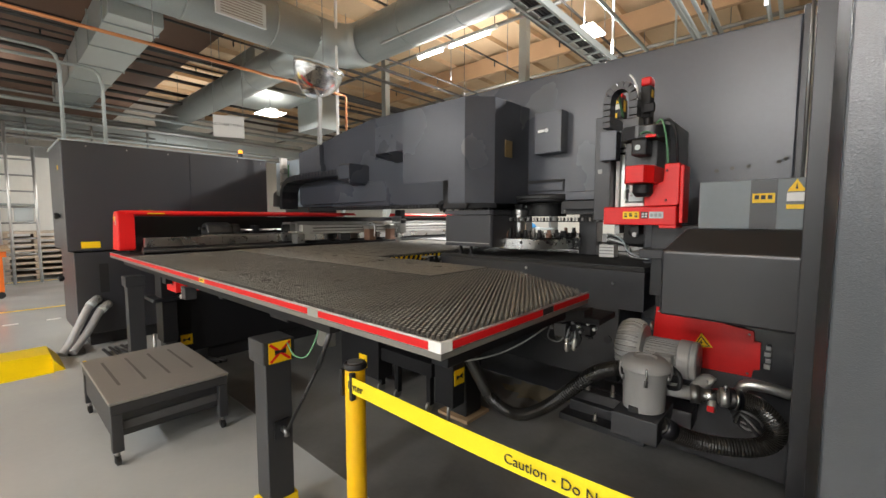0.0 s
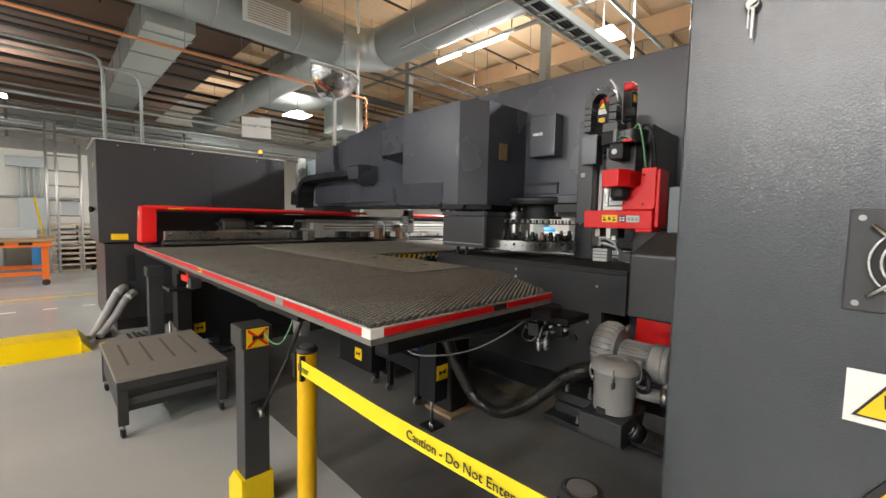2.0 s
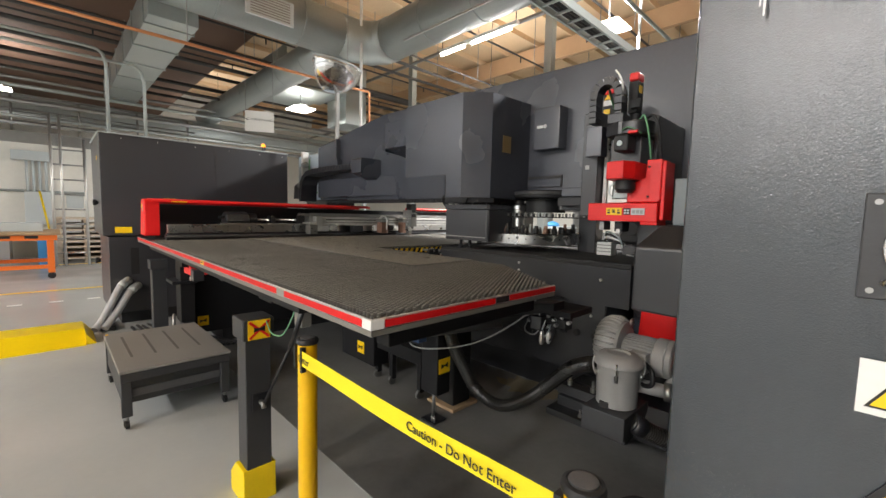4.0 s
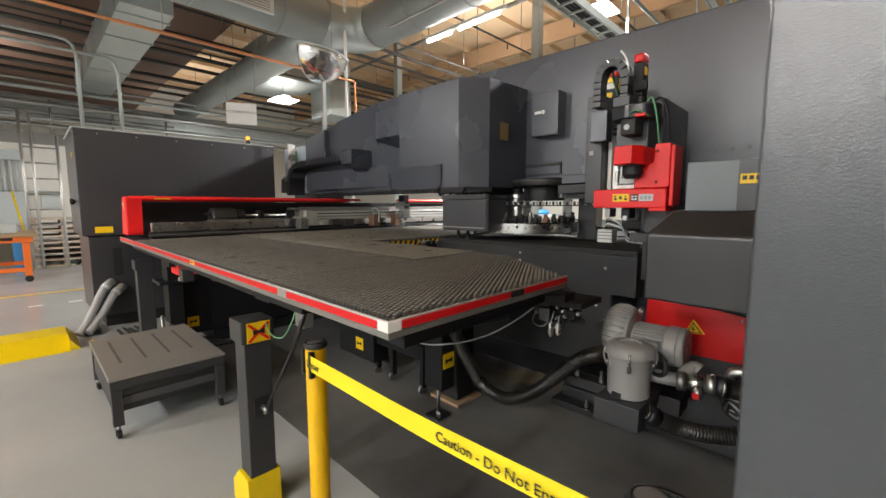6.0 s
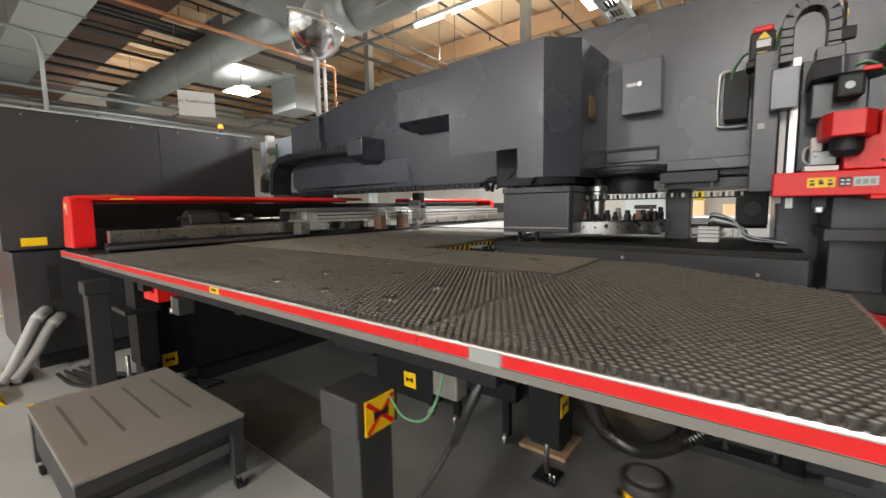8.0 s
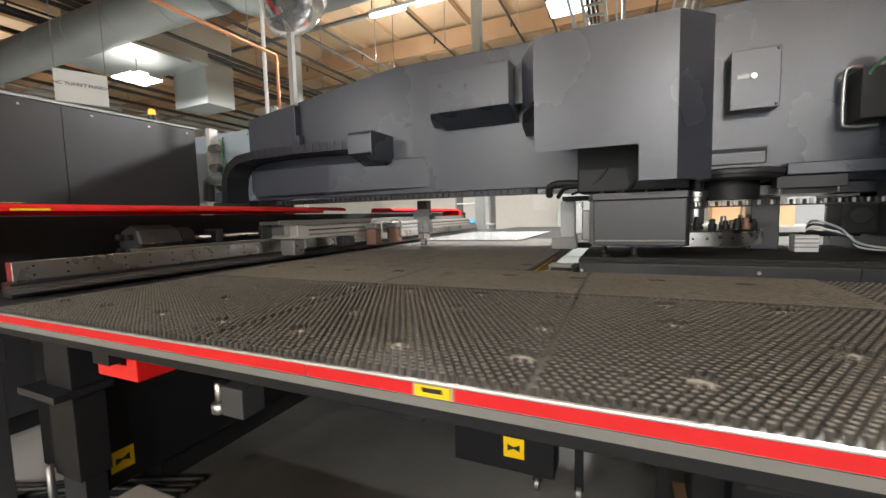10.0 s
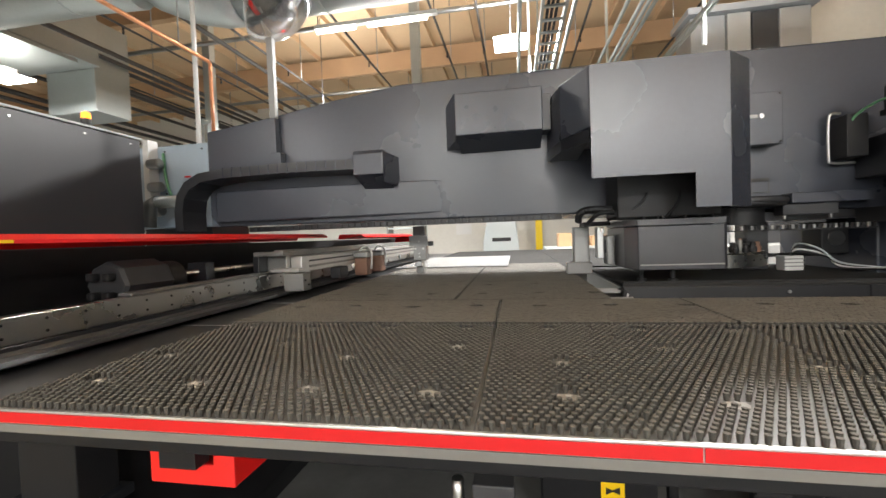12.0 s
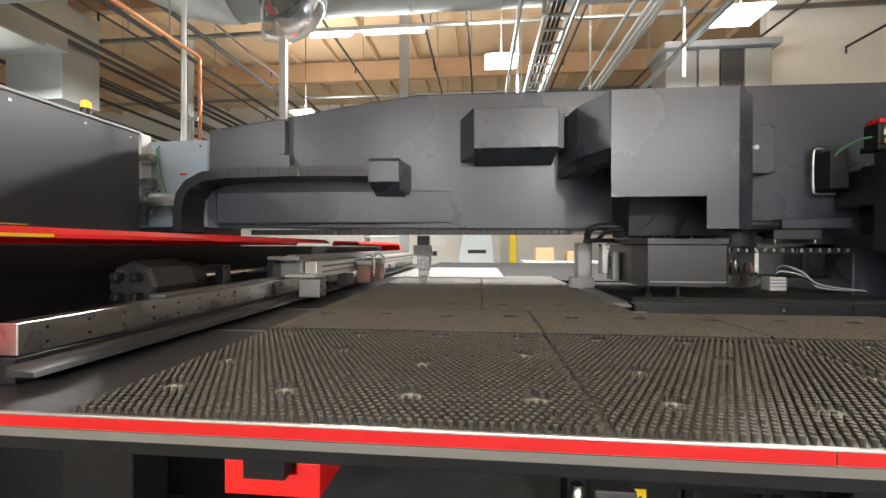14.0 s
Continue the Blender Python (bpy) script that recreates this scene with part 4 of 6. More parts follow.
part("plinth", B(-4.85, -4.40, 1.4, 7.7, 0.0, 0.14), BLACK, base)


def pinch_label(x, y, z, s, axis, parent):
    """A small yellow label with a black hand-pinch shape."""
    if axis == "x":
        lab = part("warning_label", B(x, x + 0.003, y - s, y + s, z - s, z + s), LABEL, parent, "yellow pinch-hazard label")
        part("pictogram", PR([(y - s * 0.6, z - s * 0.35), (y - s * 0.6, z + s * 0.3), (y, z + s * 0.1), (y + s * 0.6, z + s * 0.4), (y + s * 0.6, z - s * 0.3), (y, z - s * 0.05)], "x", x + 0.0035, x + 0.005), INK, lab)
    else:
        lab = part("warning_label", B(x - s, x + s, y - 0.003, y, z - s, z + s), LABEL, parent, "yellow pinch-hazard label")
        part("pictogram", PR([(x - s * 0.6, z - s * 0.35), (x - s * 0.6, z + s * 0.3), (x, z + s * 0.1), (x + s * 0.6, z + s * 0.4), (x + s * 0.6, z - s * 0.3), (x, z - s * 0.05)], "y", y - 0.005, y - 0.0035), INK, lab)


pinch_label(-4.358, 1.21, 0.265, 0.05, "x", base)
mid = thing("table_support", (-2.4, 2.3, 0), "black support frame with casters under the table", "support frame")
part("beam", B(-2.95, -2.45, 1.99, 2.14, 0.14, 0.85, bevel=0.006), BEAM, mid)
part("rail", B(-2.45, -1.9, 2.02, 2.12, 0.30, 0.40, bevel=0.004), BEAM, mid)
pinch_label(-2.64, 1.988, 0.263, 0.05, "y", mid)
for x in (-2.55, -2.35, -2.0):
    c = part("caster", LA((x, 2.10, 0.035), [(0.022, -0.012), (0.035, -0.010), (0.035, 0.010), (0.022, 0.012)], "x", 16), DULL, mid)
    part("fork", B(x - 0.02, x + 0.02, 2.09, 2.13, 0.05, 0.142 if x < -2.45 else 0.30), BEAM, c)
rl = thing("table_support", (-1.6, 2.2, 0), "black support post on a levelling foot", "support frame")
part("post", B(-1.78, -1.62, 1.92, 2.04, 0.20, 1.03, bevel=0.005), BEAM, rl)
pinch_label(-1.617, 1.98, 0.40, 0.05, "x", rl)
part("levelling_bolt", T([(-1.70, 1.97, 0.02), (-1.70, 1.97, 0.24)], 0.013, 8), DULL, rl)
part("floor_plate", B(-1.75, -1.63, 1.90, 2.02, 0.004, 0.018), DARK, rl)
for x in (-1.66, -1.64):
    part("anchor_bolt", T([(x, 1.92, 0.018), (x, 1.92, 0.06)], 0.007, 6), STEEL, rl)
part("motor", B(-1.88, -1.70, 2.16, 2.34, 0.026, 0.80, bevel=0.01), BLACK, rl)
solid("wood_block", B(-1.93, -1.66, 2.12, 2.38, 0.004, 0.025), WOOD, "thin plywood packing under the support", "wood")
valves = thing("pneumatic_valves", (-0.9, 2.0, 0.8), "pneumatic valve cluster hanging under the table corner", "valve")
part("bracket", B(-1.02, -0.72, 1.96, 2.19, 0.90, 0.93), BEAM, valves)
part("arm", PR([(-1.15, 0.88), (-1.1, 0.93), (-0.75, 0.99), (-0.75, 0.95), (-1.02, 0.87)], "y", 1.85, 1.95), BEAM, valves)
random.seed(8)
part("manifold", B(-1.04, -0.80, 2.06, 2.14, 0.80, 0.862, bevel=0.006), BLACK, valves)
part("regulator", B(-0.98, -0.91, 2.0, 2.059, 0.79, 0.87, bevel=0.008), DARK, valves)
for k in range(14):
    x, z = -1.05 + 0.021 * k, 0.875 - 0.022 * (k % 4)
    part("fitting", LA((x, 2.02 + 0.02 * (k % 2), z), [(0.006, 0), (0.010, 0.003), (0.010, 0.022), (0.006, 0.025), (0.006, 0.04)], random.choice("xyz"), 10), random.choice((STEEL, DULL, BLACK, ALU)), valves)
part("drain_cup", LA((-0.86, 2.0, 0), [(0.006, 0.735), (0.013, 0.745), (0.013, 0.79), (0.008, 0.80)], seg=12), ALU, valves)
part("filter_bowl", LA((-0.895, 1.99, 0), [(0.008, 0.725), (0.014, 0.74), (0.014, 0.80)], seg=12), STEEL, valves)
for k in range(5):
    part("air_line", T([(-1.05 + 0.05 * k, 2.03, 0.85), (-1.06 + 0.05 * k, 2.0, 0.79 - 0.01 * k), (-0.98 + 0.04 * k, 1.99, 0.76 + 0.01 * k), (-0.93 + 0.02 * k, 2.03, 0.83)], 0.004, 6, smooth=5), (BLACK, DULL, BLACK, LIGHTBOX, BLACK)[k], valves)
cl = thing("under_table_cylinder", (-1.3, 1.6, 0.85), "dark air cylinder and cables under the table", "cylinder")
part("barrel", T([(-1.45, 1.75, 0.80), (-1.0, 1.95, 0.93)], 0.04, 14), DARK, cl)
part("tank", T([(-1.42, 1.62, 0.76), (-1.1, 1.9, 0.84)], 0.05, 14), CART, cl)
part("cable", T([(-1.42, 1.50, 1.0), (-1.43, 1.5, 0.75), (-1.35, 1.55, 0.68), (-1.15, 1.75, 0.72), (-0.95, 1.9, 0.88), (-0.9, 1.95, 1.0)], 0.0045, 8, smooth=8), GREYPLASTIC, cl)
part("valve", B(-1.40, -1.33, 1.5, 1.56, 0.72, 0.84, bevel=0.005), mat("dark_blue_plastic", (0.03, 0.06, 0.14), 0.5), cl)
part("connector", B(-1.385, -1.345, 1.48, 1.50, 0.80, 0.84), LABEL, cl)

# ---- carriage ----
guard = thing("carriage_guard", (-4.8, 2.2, 1.1), "red sheet-metal hood over the sheet carriage", "machine guard")
part("hood", PR([(-4.97, 1.45), (-4.95, 1.50), (-4.70, 1.495), (-4.66, 1.475), (-4.66, 1.462), (-4.70, 1.48), (-4.93, 1.485), (-4.955, 1.445)], "y", 0.86, 3.42), RED, guard, "long red hood")
cap = part("end_cap", PR([(-5.0, 1.12), (-4.72, 1.12), (-4.70, 1.47), (-4.73, 1.49), (-4.87, 1.49), (-4.90, 1.46)], "y", 0.80, 0.93, 0.01), RED, guard)
part("label", B(-4.86, -4.80, 0.796, 0.7985, 1.40, 1.44), LABEL, cap)
part("label", B(-4.80, -4.785, 0.796, 0.7985, 1.36, 1.44), WHITE, cap)
part("label", B(-4.64, -4.62, 0.95, 1.06, 1.497, 1.4985), LABEL, guard)
tri = part("hood_label", B(-4.659, -4.657, 1.02, 1.16, 1.464, 1.474), LABEL, guard)
part("back_wall", B(-5.05, -5.0, 0.93, 7.6, 1.05, 1.44), BLACK, guard)
far_guard = thing("carriage_guard", (-4.8, 5.6, 1.1), "red sheet-metal hood over the far carriage end", "machine guard")
part("hood", PR([(-4.97, 1.45), (-4.95, 1.50), (-4.70, 1.495), (-4.66, 1.475), (-4.66, 1.462), (-4.70, 1.48), (-4.955, 1.445)], "y", 4.3, 6.4), RED, far_guard)
part("end_cap", PR([(-4.985, 1.25), (-4.62, 1.25), (-4.66, 1.47), (-4.95, 1.47)], "y", 6.4, 6.5, 0.01), RED, far_guard)
rail = thing("linear_guide", (-4.5, 2.5, 1.08), "ground steel guide rail with screw holes beside the table", "guide rail")
part("rail_bar", B(-4.585, -4.53, 0.96, 6.9, 1.155, 1.24, bevel=0.003), STEEL, rail)
part("rail_seat", B(-4.61, -4.525, 0.95, 6.95, 1.086, 1.153, bevel=0.003), DARK, rail)
part("drip_lip", PR([(-4.524, 1.138), (-4.50, 1.128), (-4.45, 1.125), (-4.445, 1.112), (-4.524, 1.112)], "y", 0.93, 6.95), PLATE, rail, "oily black lip along the rail")
for i in range(16):
    for z in (1.178, 1.218):
        part("screw_hole", LA((-4.531, 1.03 + i * 0.12, z), [(0.005, 0), (0.005, 0.003)], "x", 8), BLACK, rail)
part("rail_cover", B(-4.60, -4.535, 1.45, 6.8, 1.241, 1.255, bevel=0.003), DULL, rail)
screw = thing("ball_screw", (-4.78, 2.0, 1.08), "bright ball screw driven by a black motor", "ball screw")
bm = T([(-4.75, 1.62 + 0.0055 * k, 1.29) for k in range(330)], 0.011, 8, 0.005)
part("shaft", bm, STEEL, screw)
part("motor", LA((-4.75, 0, 1.275), [(0.03, 1.53), (0.095, 1.532), (0.105, 1.545), (0.105, 1.765), (0.095, 1.78)], "y", 8), CART, screw, "eight-sided dark grey servo motor")
for dx, dz in ((-0.04, -0.04), (0.04, -0.04), (-0.04, 0.04), (0.04, 0.04)):
    part("plug", B(-4.75 + dx - 0.017, -4.75 + dx + 0.017, 1.49, 1.529, 1.275 + dz - 0.017, 1.275 + dz + 0.017, bevel=0.008), BLACK, screw)
part("coupling", LA((-4.75, 0, 1.28), [(0.072, 1.782), (0.082, 1.79), (0.082, 1.87), (0.05, 1.88)], "y", 20), BLACK, screw)
part("bearing", B(-4.81, -4.69, 2.03, 2.09, 1.15, 1.34, bevel=0.006), DARK, screw)
part("stand", B(-4.85, -4.65, 1.48, 2.1, 1.086, 1.148), DARK, screw)
car = thing("sheet_carriage", (-4.45, 3.3, 1.1), "aluminium sheet carriage beam with clamp holders", "carriage")
part("beam", B(-4.52, -4.40, 2.55, 6.2, 1.235, 1.34, bevel=0.006), ALU, car)
part("groove", B(-4.399, -4.395, 2.6, 6.2, 1.262, 1.277), DULL, car)
part("groove", B(-4.399, -4.395, 2.6, 6.2, 1.30, 1.312), DARK, car)
part("upper_beam", B(-4.56, -4.50, 2.45, 6.2, 1.342, 1.385, bevel=0.004), DULL, car)
part("end_block", B(-4.60, -4.44, 2.40, 2.53, 1.256, 1.37, bevel=0.006), DULL, car)
part("end_block", B(-4.438, -4.36, 2.44, 2.53, 1.17, 1.345, bevel=0.006), ALU, car)
part("end_plate", B(-4.43, -4.30, 2.34, 2.438, 1.135, 1.245, bevel=0.006), DULL, car)
part("end_arm", B(-4.62, -4.42, 2.33, 2.398, 1.352, 1.378, bevel=0.004), DULL, car)
part("end_arm", B(-4.52, -4.33, 2.345, 2.437, 1.25, 1.272, bevel=0.004), ALU, car)
part("end_stop", B(-4.61, -4.57, 2.31, 2.399, 1.25, 1.35, bevel=0.004), DARK, car)
for y, z in ((2.36, 1.20), (2.40, 1.17)):
    part("end_screw", LA((-4.2995, y, z), [(0.007, 0), (0.007, 0.005)], "x", 8), BLACK, car)
part("under_block", B(-4.42, -4.34, 2.95, 3.10, 1.15, 1.232, bevel=0.006), CART, car)
for y in (3.35, 3.72):
    c = part("clamp", B(-4.394, -4.28, y, y + 0.12, 1.13, 1.28, bevel=0.012), BROWNBLOCK, car, "brown clamp holder with air line")
    part("clamp_top", B(-4.40, -4.27, y - 0.01, y + 0.13, 1.281, 1.33, bevel=0.01), DULL, c)
    part("air_line", T([(-4.36, y + 0.03, 1.325), (-4.32, y + 0.04, 1.37), (-4.27, y + 0.08, 1.33), (-4.27, y + 0.08, 1.18)], 0.009, 8, smooth=5), ALU, c)
sensor = thing("sheet_gripper", (-3.84, 3.5, 1.13), "grey sheet gripper hanging over the table", "gripper")
part("body", B(-3.90, -3.79, 3.46, 3.56, 1.24, 1.42, bevel=0.005), DULL, sensor)
part("jaw", B(-3.885, -3.80, 3.44, 3.53, 1.185, 1.24, bevel=0.008), STEEL, sensor)
part("finger", B(-3.875, -3.815, 3.45, 3.50, 1.128, 1.184, bevel=0.006), DULL, sensor)
part("plate", B(-3.93, -3.77, 3.44, 3.459, 1.36, 1.45, bevel=0.003), GREYPLASTIC, sensor)
part("hanger", B(-3.90, -3.80, 3.47, 3.55, 1.42, 1.53), DARK, sensor)
part("side_tab", B(-3.768, -3.73, 3.45, 3.50, 1.36, 1.40, bevel=0.003), DARK, sensor)
for x, z in ((-3.845, 1.27), (-3.845, 1.30), (-3.88, 1.34), (-3.81, 1.34), (-3.845, 1.40)):
    part("screw", LA((x, 3.434, z), [(0.007, 0), (0.007, 0.026)], "y", 8), STEEL, sensor)

# ---- blower and hoses ----
blower = thing("side_channel_blower", (-0.55, 2.2, 0.3), "grey ring blower with a round filter pot", "blower")
part("bracket", PR([(2.05, 0.335), (2.05, 0.452), (2.36, 0.452), (2.36, 0.40), (2.30, 0.335)], "x", -0.68, -0.465, 0.004), CART, blower, "dark sheet bracket")
part("bracket_cheek", PR([(2.30, 0.453), (2.30, 0.62), (2.36, 0.62), (2.36, 0.453)], "x", -0.70, -0.685), CART, blower)
PX, PY = -0.567, 2.195
pot = part("filter_pot", LA((PX, PY, 0), [(0.088, 0.453), (0.098, 0.460), (0.103, 0.655), (0.106, 0.66)], seg=36), GREYPLASTIC, blower, "grey filter pot with a clipped lid")
part("lid", LA((PX, PY, 0), [(0.112, 0.661), (0.120, 0.667), (0.120, 0.680), (0.116, 0.688), (0.110, 0.70), (0.094, 0.714), (0.055, 0.722), (0.046, 0.714), (0.012, 0.712)], seg=40), GREYPLASTIC, pot)
for a in (-2.5, -1.25, 0.3):
    d = Vector((math.cos(a), math.sin(a), 0))
    c = Vector((PX, PY, 0))
    clip = part("clip", T([c + d * 0.106 + Vector((0, 0, 0.605)), c + d * 0.116 + Vector((0, 0, 0.62)), c + d * 0.124 + Vector((0, 0, 0.66)), c + d * 0.118 + Vector((0, 0, 0.695))], 0.0045, 6, smooth=3), STEEL, pot)
    part("clip_plate", T([c + d * 0.104 + Vector((0, 0, 0.60)), c + d * 0.110 + Vector((0, 0, 0.63))], 0.010, 8), DULL, clip)
part("pot_notch", B(-0.61, -0.565, 2.090, 2.101, 0.455, 0.485), BLACK, pot)
AY, AZ = 2.43, 0.695
c = Vector((-0.69, AY, AZ))
imp = part("impeller_casing", LA((-0.69, AY, AZ), [(0.06, -0.070), (0.125, -0.066), (0.142, -0.045), (0.150, -0.01), (0.146, 0.03), (0.125, 0.062), (0.05, 0.07)], "x", 40), GREYPLASTIC, blower, "ribbed grey blower casing")
for k in range(30):
    a = 2 * math.pi * k / 30
    d = Vector((0, math.cos(a), math.sin(a)))
    part("rib", T([c + d * 0.126 + Vector((-0.066, 0, 0)), c + d * 0.150 + Vector((-0.03, 0, 0)), c + d * 0.153 + Vector((0.01, 0, 0)), c + d * 0.138 + Vector((0.05, 0, 0))], 0.0055, 6), GREYPLASTIC, imp)
part("lifting_eye", T([Vector((-0.60, AY + 0.02 * math.cos(k * 0.7), AZ + 0.135 + 0.02 * math.sin(k * 0.7))) for k in range(10)], 0.006, 6), STEEL, blower)
mot = part("motor", LA((-0.62, AY, AZ - 0.02), [(0.085, 0), (0.085, 0.20), (0.08, 0.21)], "x", 32), GREYPLASTIC, blower, "finned grey electric motor")
for k in range(36):
    a = 2 * math.pi * k / 36
    d = Vector((0, math.cos(a), math.sin(a)))
    c = Vector((-0.61, AY, AZ - 0.02))
    part("fin", T([c + d * 0.090, c + d * 0.090 + Vector((0.15, 0, 0))], 0.0036, 4), GREYPLASTIC, mot)
cowl = part("fan_cowl", LA((-0.46, AY, AZ - 0.02), [(0.097, 0), (0.102, 0.005), (0.102, 0.055), (0.098, 0.06), (0.102, 0.065), (0.100, 0.085), (0.09, 0.092), (0.02, 0.092)], "x", 36), GREYPLASTIC, mot)
part("cowl_badge", LA((-0.368, AY, AZ - 0.02), [(0.02, 0), (0.018, 0.004)], "x", 16), DULL, cowl)
part("terminal_box", B(-0.56, -0.47, 2.29, 2.36, 0.60, 0.71, bevel=0.008), GREYPLASTIC, mot)
part("cable", T([(-0.47, 2.30, 0.66), (-0.425, 2.26, 0.64), (-0.42, 2.25, 0.585), (-0.46, 2.27, 0.56), (-0.50, 2.29, 0.565)], 0.012, 8, smooth=6), BLACK, blower)
part("base_rail", B(-1.02, -0.62, 2.40, 2.48, 0.30, 0.36, bevel=0.005), CART, blower)
part("base_rail", B(-0.98, -0.40, 2.50, 2.66, 0.26, 0.36, bevel=0.005), DARK, blower)
part("stand", B(-0.76, -0.68, 2.60, 2.66, 0.050, 0.30, bevel=0.005), BEAM, blower)
for x in (-0.95, -0.80):
    part("base_bolt", LA((x, 2.43, 0.36), [(0.016, 0), (0.016, 0.03), (0.009, 0.032), (0.009, 0.07)], seg=8), DULL, blower)
skid = thing("press_skid", (-0.95, 2.74, 0), "low dark steel skid bolted to the slab", "machine base")
part("plate", B(-1.23, -0.67, 2.63, 2.86, 0.004, 0.050, bevel=0.004), CART, skid)
part("angle", B(-1.20, -0.72, 2.735, 2.86, 0.050, 0.12, bevel=0.004), CART, skid)
for x, y in ((-0.99, 2.67), (-0.78, 2.68)):
    part("anchor_bolt", LA((x, y, 0.050), [(0.016, 0), (0.016, 0.014), (0.009, 0.015), (0.009, 0.05)], seg=8), STEEL, skid)
valve2 = thing("relief_valve", (-0.3, 2.3, 0.5), "bright pipe fitting with a red-tagged relief valve", "valve")
part("pipe", T([(-0.50, 2.29, 0.545), (-0.375, 2.33, 0.538)], 0.034, 16), GREYPLASTIC, valve2)
part("collar", T([(-0.385, 2.325, 0.538), (-0.345, 2.335, 0.540)], 0.046, 16), DULL, valve2)
part("branch", T([(-0.37, 2.36, 0.56), (-0.33, 2.40, 0.60), (-0.30, 2.40, 0.59)], 0.03, 14, smooth=4), GREYPLASTIC, valve2)
part("fitting", T([(-0.345, 2.335, 0.540), (-0.26, 2.355, 0.546)], 0.038, 16), STEEL, valve2)
part("fitting_ring", T([(-0.262, 2.355, 0.546), (-0.225, 2.362, 0.548)], 0.047, 12), ALU, valve2)
part("handle", T([(-0.24, 2.33, 0.585), (-0.235, 2.32, 0.62)], 0.007, 6), STEEL, valve2)
tag = part("drain", T([(-0.291, 2.325, 0.53), (-0.291, 2.310, 0.475)], 0.019, 10), ALU, valve2)
part("red_tag", B(-0.306, -0.276, 2.286, 2.291, 0.483, 0.513, bevel=0.002), REDTAPE, tag)
part("pipe_bend", T([(-0.20, 2.46, 0.55), (-0.17, 2.46, 0.60), (-0.09, 2.47, 0.605), (0.0, 2.5, 0.585)], 0.026, 12, smooth=5), ALU, valve2)
solid("suction_hose", T([(-0.665, 2.20, 0.625), (-0.72, 2.205, 0.618), (-0.839, 2.22, 0.551), (-0.982, 2.25, 0.408), (-1.12, 2.24, 0.271), (-1.254, 2.20, 0.187), (-1.36, 2.17, 0.182), (-1.459, 2.12, 0.256), (-1.507, 2.06, 0.393), (-1.53, 2.0, 0.516), (-1.55, 1.95, 0.66), (-1.56, 1.92, 0.85)], 0.038, 14, 0.003, 22), HOSE, "black corrugated suction hose sagging under the table", "hose")
dh = thing("discharge_hose", (-0.2, 2.4, 0.3), "black corrugated hose curling back to the blower", "hose")
part("hose", T([(-0.225, 2.362, 0.548), (-0.17, 2.39, 0.54), (-0.109, 2.42, 0.516), (-0.042, 2.45, 0.42), (-0.085, 2.44, 0.325), (-0.22, 2.40, 0.285), (-0.353, 2.32, 0.302), (-0.435, 2.22, 0.358), (-0.482, 2.16, 0.405)], 0.041, 14, 0.004, 20), HOSE, dh)
part("end_cuff", T([(-0.232, 2.36, 0.548), (-0.185, 2.383, 0.543)], 0.049, 16), DARK, dh)
part("hose_clamp", T([(-0.212, 2.37, 0.546), (-0.202, 2.375, 0.545)], 0.052, 16), STEEL, dh)
part("end_cuff", T([(-0.44, 2.21, 0.365), (-0.475, 2.165, 0.40)], 0.050, 16), DARK, dh)
for k in range(5):
    part("coil", T([(-0.24 + 0.01 * k, 2.55, 0.42 - 0.02 * k), (-0.19, 2.50 + 0.01 * k, 0.46 - 0.015 * k), (-0.11, 2.52, 0.44 - 0.03 * k), (-0.10 - 0.01 * k, 2.54, 0.36), (-0.16, 2.53 + 0.01 * k, 0.33 + 0.01 * k), (-0.22, 2.56, 0.36)], 0.007, 6, smooth=5), DULL if k % 2 else BLACK, dh)
solid("floor_cable", T([(-0.42, 2.0, 0.012), (-0.2, 1.9, 0.012), (-0.1, 2.05, 0.012), (-0.2, 2.2, 0.012), (-0.42, 2.2, 0.012), (-0.5, 2.08, 0.012)], 0.008, 8, smooth=8), BLACK, "thin black cable coiled on the slab", "cable")
solid("floor_conduit", T([(-2.05, 3.21, 0.018), (-1.6, 3.20, 0.018), (-1.2, 3.17, 0.018)], 0.012, 8), DULL, "thin grey conduit along the press foot", "conduit")
solid("slab_stain", PR([(-1.56 + (0.26 + 0.07 * math.sin(3.1 * k) + 0.05 * math.sin(7.3 * k)) * math.cos(k * 0.2618), 2.90 + (0.15 + 0.05 * math.sin(2.3 * k)) * math.sin(k * 0.2618)) for k in range(24)], "z", 0.0042, 0.0056), STAIN, "pale ochre stain on the slab under the hose", "floor stain", kind="structure")
for k, (x, z) in enumerate(((-10.9, 5.2), (-11.4, 5.3), (-11.9, 5.15), (-12.6, 5.35), (-13.1, 5.2), (-8.6, 5.4), (-9.7, 5.55), (-10.3, 5.05), (-14.2, 5.1), (-14.9, 5.3), (-15.6, 5.0), (-13.7, 4.75))):
    solid("roof_pipe", T([(x, -9.02, z), (x, 16.02, z)], 0.045, 8), PIPEDARK, "dark steel pipe running under the roof", "pipe", "roof pipes")
stack = thing("steel_angles", (-0.0, 1.75, 0), "short grey steel angles leaning by the cabinet", "steel angle")
for k in range(3):
    part("angle", B(-0.06 + k * 0.03, -0.04 + k * 0.03, 1.70, 1.80, 0.0, 0.26 - 0.02 * k, bevel=0.002), DULL, stack)

